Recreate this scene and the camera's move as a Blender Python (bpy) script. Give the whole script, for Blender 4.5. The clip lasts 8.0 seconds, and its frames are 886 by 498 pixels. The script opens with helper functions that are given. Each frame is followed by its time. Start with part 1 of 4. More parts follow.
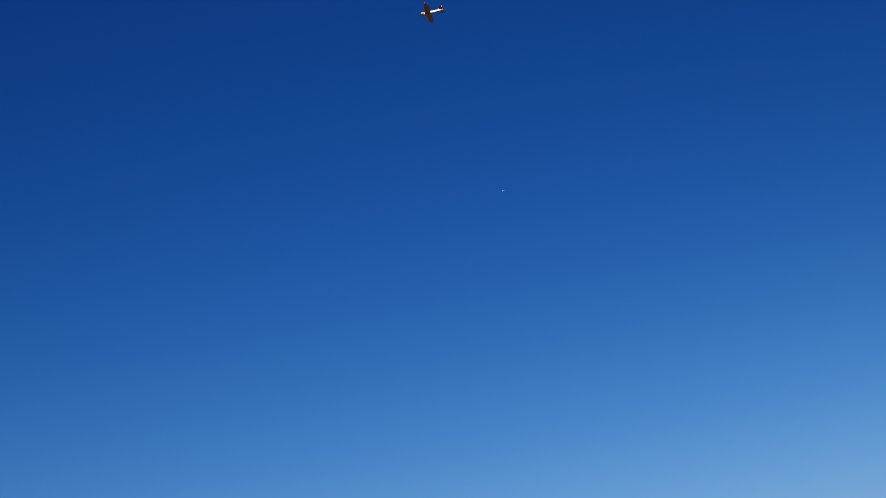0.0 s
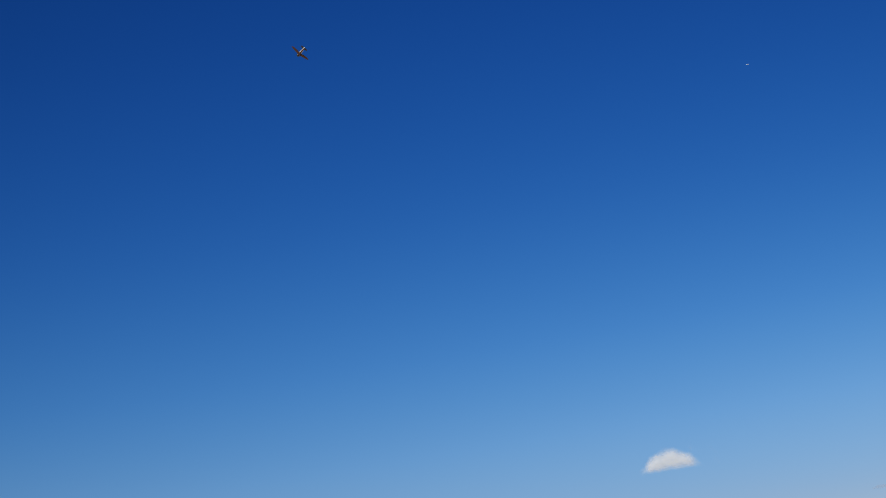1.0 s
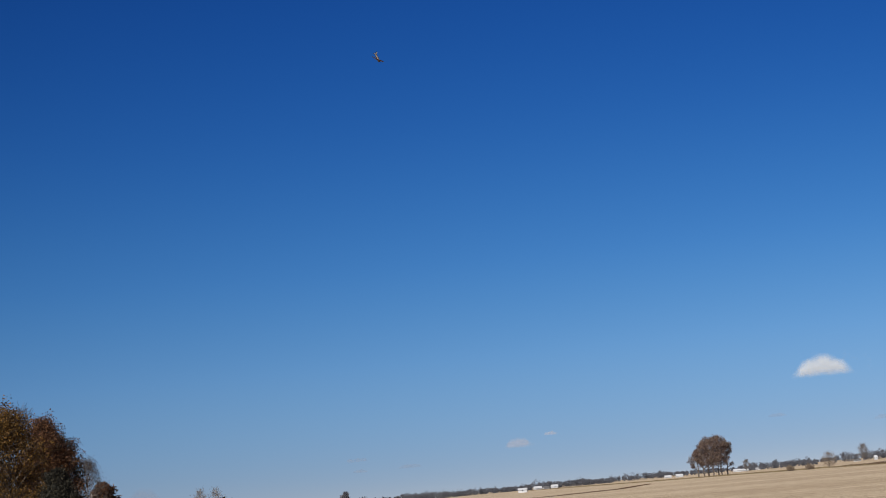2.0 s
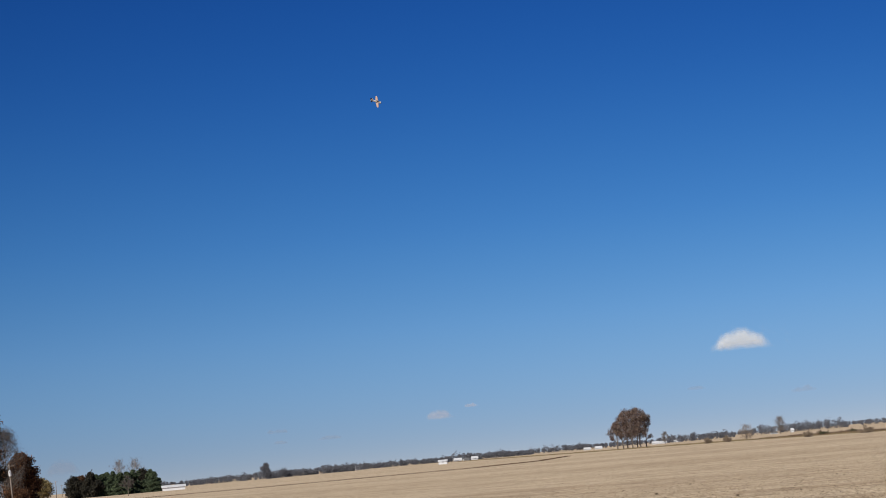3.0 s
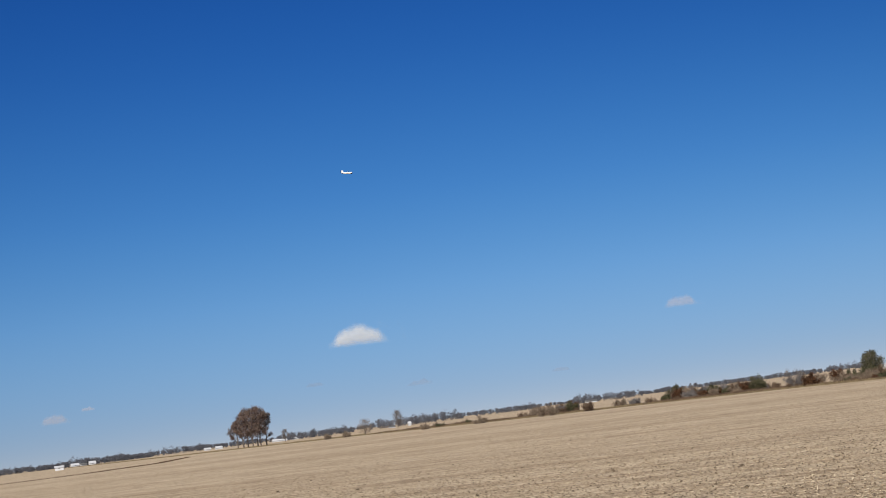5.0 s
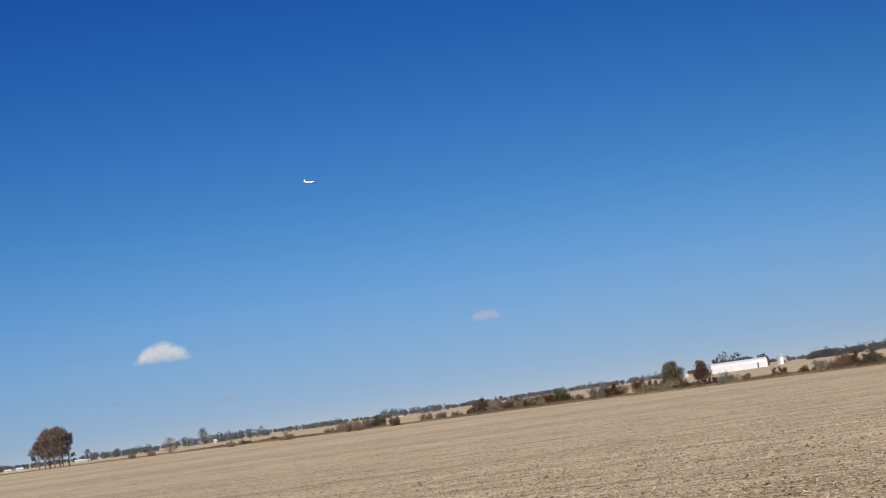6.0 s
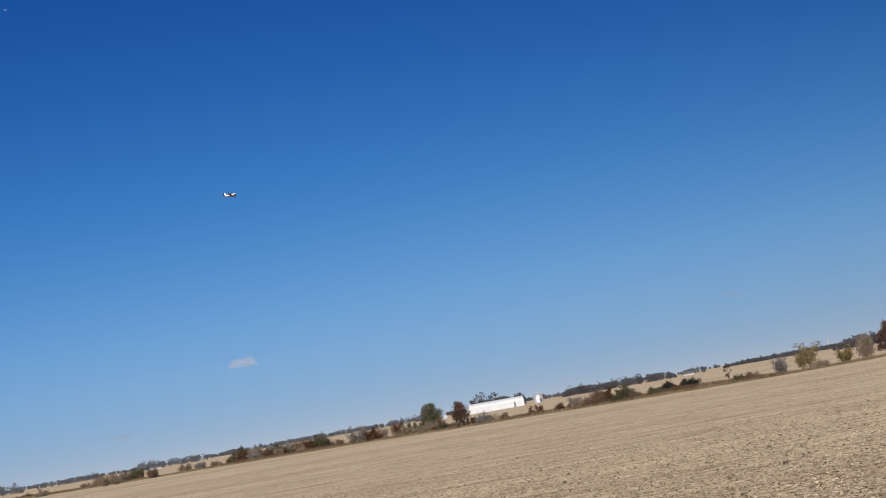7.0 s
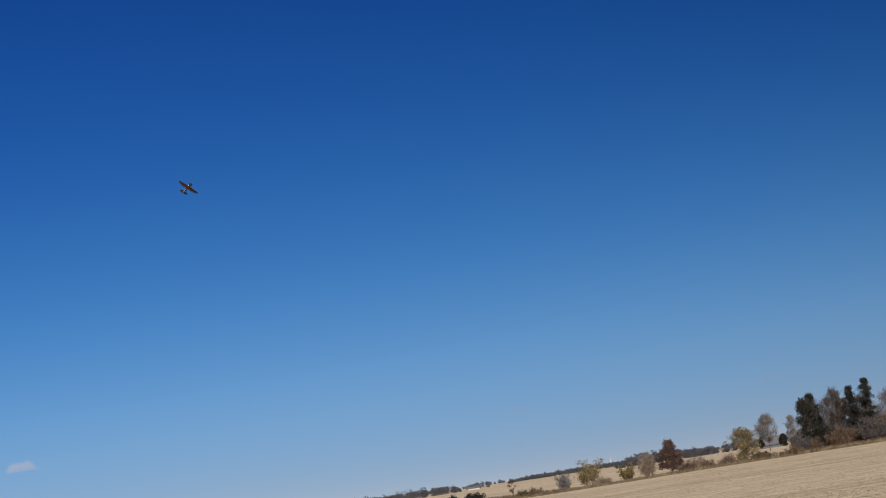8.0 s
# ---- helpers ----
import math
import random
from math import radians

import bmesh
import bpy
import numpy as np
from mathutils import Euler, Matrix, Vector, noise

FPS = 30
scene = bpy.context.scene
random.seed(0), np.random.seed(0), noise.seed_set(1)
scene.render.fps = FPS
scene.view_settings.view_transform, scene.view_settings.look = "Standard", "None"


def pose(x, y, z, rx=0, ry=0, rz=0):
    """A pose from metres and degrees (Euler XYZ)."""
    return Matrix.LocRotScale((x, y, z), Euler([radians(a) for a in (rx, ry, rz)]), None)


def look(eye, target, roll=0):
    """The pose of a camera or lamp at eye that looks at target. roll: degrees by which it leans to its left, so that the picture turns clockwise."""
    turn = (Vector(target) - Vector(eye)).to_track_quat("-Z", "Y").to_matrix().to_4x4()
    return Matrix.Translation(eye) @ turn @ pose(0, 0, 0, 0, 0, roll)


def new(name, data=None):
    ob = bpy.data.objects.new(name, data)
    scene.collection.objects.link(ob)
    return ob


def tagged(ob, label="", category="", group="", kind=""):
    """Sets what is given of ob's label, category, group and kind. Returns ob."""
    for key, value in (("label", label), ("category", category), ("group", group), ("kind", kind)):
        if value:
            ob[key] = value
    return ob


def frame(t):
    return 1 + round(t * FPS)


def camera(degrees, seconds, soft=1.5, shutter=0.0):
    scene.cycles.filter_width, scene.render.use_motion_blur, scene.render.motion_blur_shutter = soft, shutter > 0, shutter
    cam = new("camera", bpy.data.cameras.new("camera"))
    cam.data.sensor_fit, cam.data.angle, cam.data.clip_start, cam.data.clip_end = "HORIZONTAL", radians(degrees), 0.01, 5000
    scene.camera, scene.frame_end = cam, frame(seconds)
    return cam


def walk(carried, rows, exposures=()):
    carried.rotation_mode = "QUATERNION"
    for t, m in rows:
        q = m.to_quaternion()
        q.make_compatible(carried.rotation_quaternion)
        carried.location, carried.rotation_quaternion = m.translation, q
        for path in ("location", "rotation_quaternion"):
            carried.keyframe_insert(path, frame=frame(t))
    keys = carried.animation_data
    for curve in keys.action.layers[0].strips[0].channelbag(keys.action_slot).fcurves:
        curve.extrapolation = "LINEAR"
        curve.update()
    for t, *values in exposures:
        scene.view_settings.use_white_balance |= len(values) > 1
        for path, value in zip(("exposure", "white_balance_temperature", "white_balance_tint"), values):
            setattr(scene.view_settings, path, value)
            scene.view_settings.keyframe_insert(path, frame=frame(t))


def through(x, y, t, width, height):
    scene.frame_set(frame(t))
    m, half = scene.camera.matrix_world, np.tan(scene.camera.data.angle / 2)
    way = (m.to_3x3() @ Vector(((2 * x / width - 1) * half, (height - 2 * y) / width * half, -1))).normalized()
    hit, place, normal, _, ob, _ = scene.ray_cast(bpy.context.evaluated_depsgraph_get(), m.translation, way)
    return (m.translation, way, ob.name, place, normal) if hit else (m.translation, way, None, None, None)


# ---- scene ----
EYE = 2.4
PATH = [  # seconds, turn to the left, tilt up, lean
    (0.0, -13.28, 12.87, -9.65), (0.1, -11.79, 12.65, -9.30), (0.3, -9.67, 12.22, -8.60), (0.4, -8.81, 11.87, -8.25),
    (0.5, -8.14, 11.59, -8.18), (0.7, -6.80, 11.21, -8.44), (0.9, -5.58, 10.88, -8.68), (1.0, -5.06, 10.41, -9.14),
    (1.2, -3.62, 9.91, -8.88), (2.3, 0.75, 6.98, -4.80), (2.5, 0.00, 6.84, -4.92), (3.0, -2.02, 6.48, -5.05),
    (3.5, -5.30, 6.11, -5.16), (4.0, -7.82, 6.21, -4.84), (4.5, -10.56, 5.79, -5.79), (4.7, -11.93, 5.50, -6.50),
    (5.8, -18.61, 4.92, -7.61), (6.0, -19.91, 4.86, -8.02), (6.2, -21.23, 4.80, -8.43), (6.5, -23.71, 4.55, -8.77),
    (6.9, -26.92, 4.99, -9.90), (7.0, -27.63, 5.06, -10.03), (7.5, -31.01, 5.87, -9.50), (7.7, -32.37, 6.24, -9.03),
    (7.8, -33.09, 6.81, -8.87), (8.0, -34.62, 7.38, -8.89)]
cam = camera(27.0, 8.0, 0.92)
walk(cam, [(t, pose(0, 0, EYE, 90 + tilt, 0, turn) @ pose(0, 0, 0, 0, 0, lean)) for t, turn, tilt, lean in PATH],
     [(0.0, 0.3), (6.4, 0.3), (8.0, 0.2)])

# ---- light ----
SUN_UP, SUN_FROM = 33.0, 214.0  # degrees above the horizon; clockwise from +y
ANTISUN = 14.0
world = bpy.data.worlds.new("sky")
scene.world = world
world.use_nodes = True
wn, wl = world.node_tree.nodes, world.node_tree.links
sky = wn.new("ShaderNodeTexSky")
sky.sky_type, sky.sun_disc = "NISHITA", False
sky.sun_elevation, sky.sun_rotation = radians(SUN_UP), radians(SUN_FROM)
sky.altitude, sky.air_density, sky.dust_density, sky.ozone_density = 200, 1.0, 0.3, 4.0
# the clear autumn sky deepens quickly above the horizon
way = wn.new("ShaderNodeTexCoord")
steep = wn.new("ShaderNodeMapping")
steep.inputs["Location"].default_value, steep.inputs["Scale"].default_value = (0, 0, 0.14), (1, 1, 4.6)
wl.new(way.outputs["Generated"], steep.inputs[0])
unit = wn.new("ShaderNodeVectorMath")
unit.operation = "NORMALIZE"
wl.new(steep.outputs[0], unit.inputs[0])
wl.new(unit.outputs[0], sky.inputs[0])
rich = wn.new("ShaderNodeHueSaturation")
rich.inputs["Saturation"].default_value, rich.inputs["Value"].default_value = 1.28, 3.375
wl.new(sky.outputs[0], rich.inputs["Color"])
# haze pales the lowest degrees, and the blue deepens with height
part_z = wn.new("ShaderNodeSeparateXYZ")
wl.new(way.outputs["Generated"], part_z.inputs[0])
lift = wn.new("ShaderNodeMath")
lift.operation, lift.inputs[1].default_value = "MULTIPLY", 2.5
wl.new(part_z.outputs[2], lift.inputs[0])
depth = wn.new("ShaderNodeValToRGB")
depth.color_ramp.interpolation = "B_SPLINE"
haze = [(0.0, (0.340, 0.179, 0.137)), (0.09, (0.730, 0.360, 0.252)), (0.18, (0.973, 0.480, 0.351)), (0.31, (0.720, 0.490, 0.437)), (0.5, (0.333, 0.340, 0.433)), (0.71, (0.183, 0.229, 0.363)), (0.9, (0.120, 0.173, 0.303))]
while len(depth.color_ramp.elements) < len(haze):
    depth.color_ramp.elements.new(0.5)
for stop, (at, c) in zip(depth.color_ramp.elements, haze):
    stop.position, stop.color = at, (*c, 1)
wl.new(lift.outputs[0], depth.inputs[0])
tint = wn.new("ShaderNodeMix")
tint.data_type, tint.blend_type = "RGBA", "MULTIPLY"
tint.inputs[0].default_value = 1.0
wl.new(rich.outputs[0], tint.inputs[6])
wl.new(depth.outputs[0], tint.inputs[7])
# polarised light: the clear blue is weaker at right angles to the sun
facing = wn.new("ShaderNodeVectorMath")
facing.operation = "DOT_PRODUCT"
facing.inputs[1].default_value = (math.sin(radians(ANTISUN)), math.cos(radians(ANTISUN)), 0)
wl.new(way.outputs["Generated"], facing.inputs[0])
square, weaker = wn.new("ShaderNodeMath"), wn.new("ShaderNodeMath")
square.operation, weaker.operation = "MULTIPLY", "MULTIPLY_ADD"
wl.new(facing.outputs["Value"], square.inputs[0])
wl.new(facing.outputs["Value"], square.inputs[1])
weaker.inputs[1].default_value, weaker.inputs[2].default_value = 0.65, 0.39
wl.new(square.outputs[0], weaker.inputs[0])
across = wn.new("ShaderNodeVectorMath")
across.operation = "SCALE"
wl.new(tint.outputs[2], across.inputs[0])
# the more so higher up
aside, steeper, deeper = wn.new("ShaderNodeMath"), wn.new("ShaderNodeMath"), wn.new("ShaderNodeMath")
aside.operation, steeper.operation, deeper.operation = "SUBTRACT", "MULTIPLY", "MULTIPLY_ADD"
aside.inputs[0].default_value, deeper.inputs[1].default_value = 1.0, -1.7
wl.new(square.outputs[0], aside.inputs[1])
wl.new(aside.outputs[0], steeper.inputs[0])
wl.new(part_z.outputs[2], steeper.inputs[1])
wl.new(steeper.outputs[0], deeper.inputs[0])
wl.new(weaker.outputs[0], deeper.inputs[2])
least = wn.new("ShaderNodeMath")
least.operation, least.inputs[1].default_value = "MAXIMUM", 0.3
wl.new(deeper.outputs[0], least.inputs[0])
wl.new(least.outputs[0], across.inputs["Scale"])
wl.new(across.outputs[0], wn["Background"].inputs[0])
wn["Background"].inputs[1].default_value = 0.11

sun_dir = Vector((math.sin(radians(SUN_FROM)) * math.cos(radians(SUN_UP)), math.cos(radians(SUN_FROM)) * math.cos(radians(SUN_UP)), math.sin(radians(SUN_UP))))
sun_data = bpy.data.lights.new("sun", "SUN")
sun_data.energy, sun_data.angle, sun_data.color = 4.6, radians(0.5), (1.0, 0.95, 0.86)
sun = new("sun", sun_data)
sun.matrix_world = look(sun_dir * 200, (0, 0, 0))


# ---- materials ----
def material(name, rough=0.8, metal=0.0):
    m = bpy.data.materials.new(name)
    m.use_nodes = True
    b = m.node_tree.nodes["Principled BSDF"]
    b.inputs["Roughness"].default_value, b.inputs["Metallic"].default_value = rough, metal
    b.inputs["Specular IOR Level"].default_value = 0.25
    return m, m.node_tree.nodes, m.node_tree.links, b


def ramp(nodes, links, source, stops):
    r = nodes.new("ShaderNodeValToRGB")
    while len(r.color_ramp.elements) < len(stops):
        r.color_ramp.elements.new(0.5)
    for e, (at, c) in zip(r.color_ramp.elements, stops):
        e.position, e.color = at, (*c, 1)
    links.new(source, r.inputs[0])
    return r.outputs[0]


def noise_at(nodes, links, scale, detail=4.0, rough=0.6, stretch=None):
    c = nodes.new("ShaderNodeNewGeometry")
    n = nodes.new("ShaderNodeTexNoise")
    n.inputs["Scale"].default_value, n.inputs["Detail"].default_value, n.inputs["Roughness"].default_value = scale, detail, rough
    source = c.outputs["Position"]
    if stretch:
        s = nodes.new("ShaderNodeMapping")
        s.vector_type = "TEXTURE"
        s.inputs["Scale"].default_value, s.inputs["Rotation"].default_value = stretch[0], (0, 0, radians(stretch[1]))
        links.new(source, s.inputs[0])
        source = s.outputs[0]
    links.new(source, n.inputs["Vector"])
    return n.outputs["Fac"]


def mixed(nodes, links, fac, a, b, blend="MIX"):
    m = nodes.new("ShaderNodeMix")
    m.data_type, m.blend_type = "RGBA", blend
    for socket, v in ((m.inputs[0], fac), (m.inputs[6], a), (m.inputs[7], b)):
        if isinstance(v, (int, float)):
            socket.default_value = v
        elif isinstance(v, tuple):
            socket.default_value = (*v, 1)
        else:
            links.new(v, socket)
    return m.outputs[2]


def bumped(nodes, links, b, height, strength=0.4, distance=0.05):
    n = nodes.new("ShaderNodeBump")
    n.inputs["Strength"].default_value, n.inputs["Distance"].default_value = strength, distance
    links.new(height, n.inputs["Height"])
    links.new(n.outputs[0], b.inputs["Normal"])


def varied(name, stops, scale=3.0, rough=0.8, metal=0.0, bump=0.0):
    """A surface whose colour wanders between stops at two scales."""
    m, n, l, b = material(name, rough, metal)
    big, small = noise_at(n, l, scale, 3), noise_at(n, l, scale * 9, 5, 0.7)
    mean = n.new("ShaderNodeMath")
    mean.operation = "MULTIPLY_ADD"
    mean.inputs[1].default_value = 0.45
    half = n.new("ShaderNodeMath")
    half.operation = "MULTIPLY"
    half.inputs[1].default_value = 0.55
    l.new(small, half.inputs[0])
    l.new(big, mean.inputs[0])
    l.new(half.outputs[0], mean.inputs[2])
    l.new(ramp(n, l, mean.outputs[0], stops), b.inputs["Base Color"])
    if bump:
        bumped(n, l, b, small, bump)
    return m


def leafy(name, stops, rough=0.7, through=0.25):
    """Leaves and twigs: each piece takes its own colour."""
    m, n, l, b = material(name, rough)
    g = n.new("ShaderNodeNewGeometry")
    tone = ramp(n, l, g.outputs["Random Per Island"], stops)
    patch = noise_at(n, l, 0.35, 2)
    tone = mixed(n, l, 0.5, tone, ramp(n, l, patch, [(0.3, (0.35, 0.35, 0.35)), (0.7, (1, 1, 1))]), "MULTIPLY")
    l.new(tone, b.inputs["Base Color"])
    t = n.new("ShaderNodeBsdfTranslucent")
    l.new(tone, t.inputs[0])
    s = n.new("ShaderNodeMixShader")
    s.inputs[0].default_value = through
    l.new(b.outputs[0], s.inputs[1])
    l.new(t.outputs[0], s.inputs[2])
    l.new(s.outputs[0], n["Material Output"].inputs[0])
    return m


def field_material():
    m, n, l, b = material("stubble_field", 0.95)
    b.inputs["Specular IOR Level"].default_value = 0.05
    wide = noise_at(n, l, 0.03, 4, 0.55, ((5.0, 1.0, 1), -26))
    swath = noise_at(n, l, 0.32, 4, 0.6, ((9.0, 1.0, 1), -26))
    rows = noise_at(n, l, 1.7, 4, 0.65, ((7.0, 1.0, 1), -26))
    litter = noise_at(n, l, 7.5, 7, 0.8, ((2.2, 1.0, 1), -26))
    fine = noise_at(n, l, 21.0, 5, 0.8)
    straw = ramp(n, l, litter, [(0.34, (0.215, 0.163, 0.115)), (0.46, (0.5, 0.41, 0.3)), (0.6, (0.715, 0.605, 0.455))])
    straw = mixed(n, l, 0.5, straw, ramp(n, l, fine, [(0.3, (0.55, 0.52, 0.48)), (0.65, (1.13, 1.13, 1.1))]), "MULTIPLY")
    straw = mixed(n, l, 0.75, straw, ramp(n, l, rows, [(0.36, (0.5, 0.45, 0.42)), (0.5, (0.97, 0.96, 0.95)), (0.64, (1.2, 1.2, 1.19))]), "MULTIPLY")
    straw = mixed(n, l, 0.8, straw, ramp(n, l, swath, [(0.32, (0.74, 0.69, 0.65)), (0.5, (1.0, 0.985, 0.97)), (0.65, (1.08, 1.08, 1.07))]), "MULTIPLY")
    straw = mixed(n, l, 0.8, straw, ramp(n, l, wide, [(0.32, (0.83, 0.79, 0.76)), (0.6, (1.07, 1.06, 1.05))]), "MULTIPLY")
    l.new(straw, b.inputs["Base Color"])
    bumped(n, l, b, litter, 0.5, 0.06)
    return m


M_FIELD = field_material()
M_BARK = varied("bark", [(0.3, (0.06, 0.048, 0.04)), (0.7, (0.17, 0.14, 0.115))], 2.0, 0.9, 0, 0.6)
M_PALE_BARK = varied("pale_bark", [(0.3, (0.2, 0.175, 0.15)), (0.7, (0.38, 0.34, 0.3))], 2.0, 0.9, 0, 0.5)
M_GOLD = leafy("gold_leaves", [(0.0, (0.03, 0.024, 0.01)), (0.4, (0.14, 0.075, 0.018)), (0.75, (0.3, 0.155, 0.028)), (1.0, (0.42, 0.25, 0.05))])
M_BRONZE = leafy("bronze_leaves", [(0.0, (0.026, 0.02, 0.01)), (0.5, (0.11, 0.06, 0.018)), (1.0, (0.26, 0.14, 0.03))])
M_RUST = leafy("rust_leaves", [(0.0, (0.025, 0.015, 0.01)), (0.5, (0.1, 0.048, 0.025)), (1.0, (0.22, 0.1, 0.042))])
M_BROWN = leafy("brown_leaves", [(0.0, (0.07, 0.055, 0.057)), (0.5, (0.145, 0.1, 0.09)), (1.0, (0.26, 0.165, 0.128))])
M_MAROON = leafy("maroon_leaves", [(0.0, (0.04, 0.022, 0.02)), (0.6, (0.1, 0.05, 0.04)), (1.0, (0.18, 0.095, 0.065))])
M_YELLOW = leafy("yellow_leaves", [(0.0, (0.1, 0.08, 0.042)), (0.5, (0.23, 0.175, 0.075)), (1.0, (0.38, 0.3, 0.125))])
M_GREEN = leafy("dark_green_needles", [(0.0, (0.025, 0.038, 0.022)), (0.6, (0.06, 0.088, 0.045)), (1.0, (0.11, 0.135, 0.07))], 0.7, 0.1)
M_OLIVE = leafy("olive_leaves", [(0.0, (0.035, 0.036, 0.018)), (0.6, (0.085, 0.085, 0.042)), (1.0, (0.15, 0.14, 0.07))], 0.7, 0.15)
# near-black leaves: dark species, and painted shade among the roadside trees
M_DARK = leafy("dark_and_shaded_foliage", [(0.0, (0.01, 0.011, 0.009)), (0.6, (0.028, 0.027, 0.02)), (1.0, (0.06, 0.05, 0.032))], 0.8, 0.1)
M_TWIG = leafy("grey_twigs", [(0.0, (0.1, 0.092, 0.09)), (0.6, (0.18, 0.165, 0.16)), (1.0, (0.28, 0.255, 0.245))], 0.9, 0.05)
M_TWIG_DARK = leafy("dark_twigs", [(0.0, (0.04, 0.036, 0.036)), (0.6, (0.085, 0.074, 0.072)), (1.0, (0.155, 0.135, 0.125))], 0.9, 0.05)
M_TWIG_BROWN = leafy("brown_twigs", [(0.0, (0.12, 0.09, 0.066)), (0.6, (0.23, 0.175, 0.13)), (1.0, (0.36, 0.285, 0.21))], 0.9, 0.05)
M_FAR_DARK = leafy("dull_woods", [(0.0, (0.05, 0.05, 0.06)), (0.6, (0.09, 0.088, 0.102)), (1.0, (0.14, 0.132, 0.145))], 0.9, 0.05)
# grey twigs with the bluish haze of distance mixed into the colour
M_FAR_HAZY = leafy("hazy_bare_woods", [(0.0, (0.075, 0.08, 0.098)), (0.6, (0.12, 0.124, 0.145)), (1.0, (0.175, 0.178, 0.2))], 0.9, 0.05)
M_BRUSH = leafy("dull_brush", [(0.0, (0.06, 0.038, 0.026)), (0.6, (0.135, 0.088, 0.058)), (1.0, (0.25, 0.17, 0.11))], 0.9, 0.1)
M_DRY = leafy("dry_grass", [(0.0, (0.14, 0.105, 0.06)), (0.5, (0.27, 0.21, 0.12)), (1.0, (0.42, 0.34, 0.2))], 0.9, 0.2)
M_RESIDUE = leafy("corn_residue", [(0.0, (0.25, 0.188, 0.125)), (0.5, (0.48, 0.385, 0.265)), (1.0, (0.74, 0.62, 0.45))], 0.9, 0.15)
M_STALK = leafy("weathered_stalk", [(0.0, (0.085, 0.062, 0.042)), (0.6, (0.18, 0.133, 0.09)), (1.0, (0.32, 0.24, 0.165))], 0.9, 0.1)
M_CLOD = varied("soil_clod", [(0.3, (0.06, 0.043, 0.03)), (0.7, (0.15, 0.11, 0.075))], 12, 0.95, 0, 0.6)
M_WHITE = varied("white_painted_metal", [(0.25, (0.44, 0.45, 0.47)), (0.6, (0.56, 0.57, 0.59))], 0.4, 0.45)
M_GALV = varied("galvanised_steel", [(0.3, (0.5, 0.52, 0.54)), (0.7, (0.72, 0.73, 0.74))], 0.8, 0.4, 0.5)
M_ROOF = varied("grey_shingle", [(0.3, (0.07, 0.072, 0.076)), (0.7, (0.16, 0.158, 0.156))], 1.5, 0.85)
M_PANE = varied("dark_pane", [(0.3, (0.02, 0.025, 0.03)), (0.7, (0.05, 0.055, 0.06))], 1.0, 0.15)
M_POLE = varied("weathered_pole", [(0.3, (0.11, 0.092, 0.078)), (0.7, (0.22, 0.185, 0.16))], 1.5, 0.9, 0, 0.4)


# ---- mesh helpers ----
def link_mesh(name, verts, faces, mat, parent=None, label="", smooth=False):
    me = bpy.data.meshes.new(name)
    if isinstance(faces, np.ndarray):
        n = len(faces)
        me.vertices.add(len(verts))
        me.vertices.foreach_set("co", np.asarray(verts, np.float32).ravel())
        me.loops.add(4 * n)
        me.loops.foreach_set("vertex_index", faces.astype(np.int32).ravel())
        me.polygons.add(n)
        me.polygons.foreach_set("loop_start", np.arange(0, 4 * n, 4, dtype=np.int32))
        me.update(calc_edges=True)
    else:
        me.from_pydata([tuple(v) for v in verts], [], [tuple(f) for f in faces])
    me.materials.append(mat)
    if smooth:
        me.polygons.foreach_set("use_smooth", [True] * len(me.polygons))
    me.update()
    ob = new(name, me)
    if parent:
        ob.parent = parent
    return tagged(ob, label)


def part(name, bm, mat, parent=None, label="", smooth=False):
    me = bpy.data.meshes.new(name)
    bmesh.ops.recalc_face_normals(bm, faces=bm.faces)
    bm.to_mesh(me)
    bm.free()
    me.materials.append(mat)
    if smooth:
        me.polygons.foreach_set("use_smooth", [True] * len(me.polygons))
    ob = new(name, me)
    if parent:
        ob.parent = parent
    return tagged(ob, label)


def empty(name, m, label, category, group="", kind=""):
    ob = new(name)
    ob.empty_display_size = 0.2
    ob.matrix_world = m
    return tagged(ob, label, category, group, kind)


def box(bm, x0, x1, y0, y1, z0, z1, bevel=0.0):
    made = bmesh.ops.create_cube(bm, size=1, matrix=Matrix.Translation(((x0 + x1) / 2, (y0 + y1) / 2, (z0 + z1) / 2)) @ Matrix.Diagonal((x1 - x0, y1 - y0, z1 - z0, 1)))
    if bevel:
        bmesh.ops.bevel(bm, geom=list({e for v in made["verts"] for e in v.link_edges}), offset=bevel, segments=1, affect="EDGES")


def lathe(bm, rings, sides=24, axis="z", centre=(0, 0)):
    """A closed body of round rings (radius a, radius b, height, offset)."""
    loops = []
    for ra, rb, h, off in rings:
        loop = []
        for i in range(sides):
            a = 2 * math.pi * i / sides
            p = (ra * math.cos(a), rb * math.sin(a) + off)
            loop.append(bm.verts.new((p[0] + centre[0], h, p[1] + centre[1]) if axis == "y" else (p[0] + centre[0], p[1] + centre[1], h)))
        loops.append(loop)
    for a, b in zip(loops, loops[1:]):
        for i in range(sides):
            bm.faces.new((a[i], a[(i + 1) % sides], b[(i + 1) % sides], b[i]))
    bm.faces.new(loops[0])
    bm.faces.new(loops[-1])


def sited(az, d, z=0.0):
    """A place on the ground from its bearing (degrees clockwise from +y) and distance."""
    return Vector((d * math.sin(radians(az)), d * math.cos(radians(az)), z))


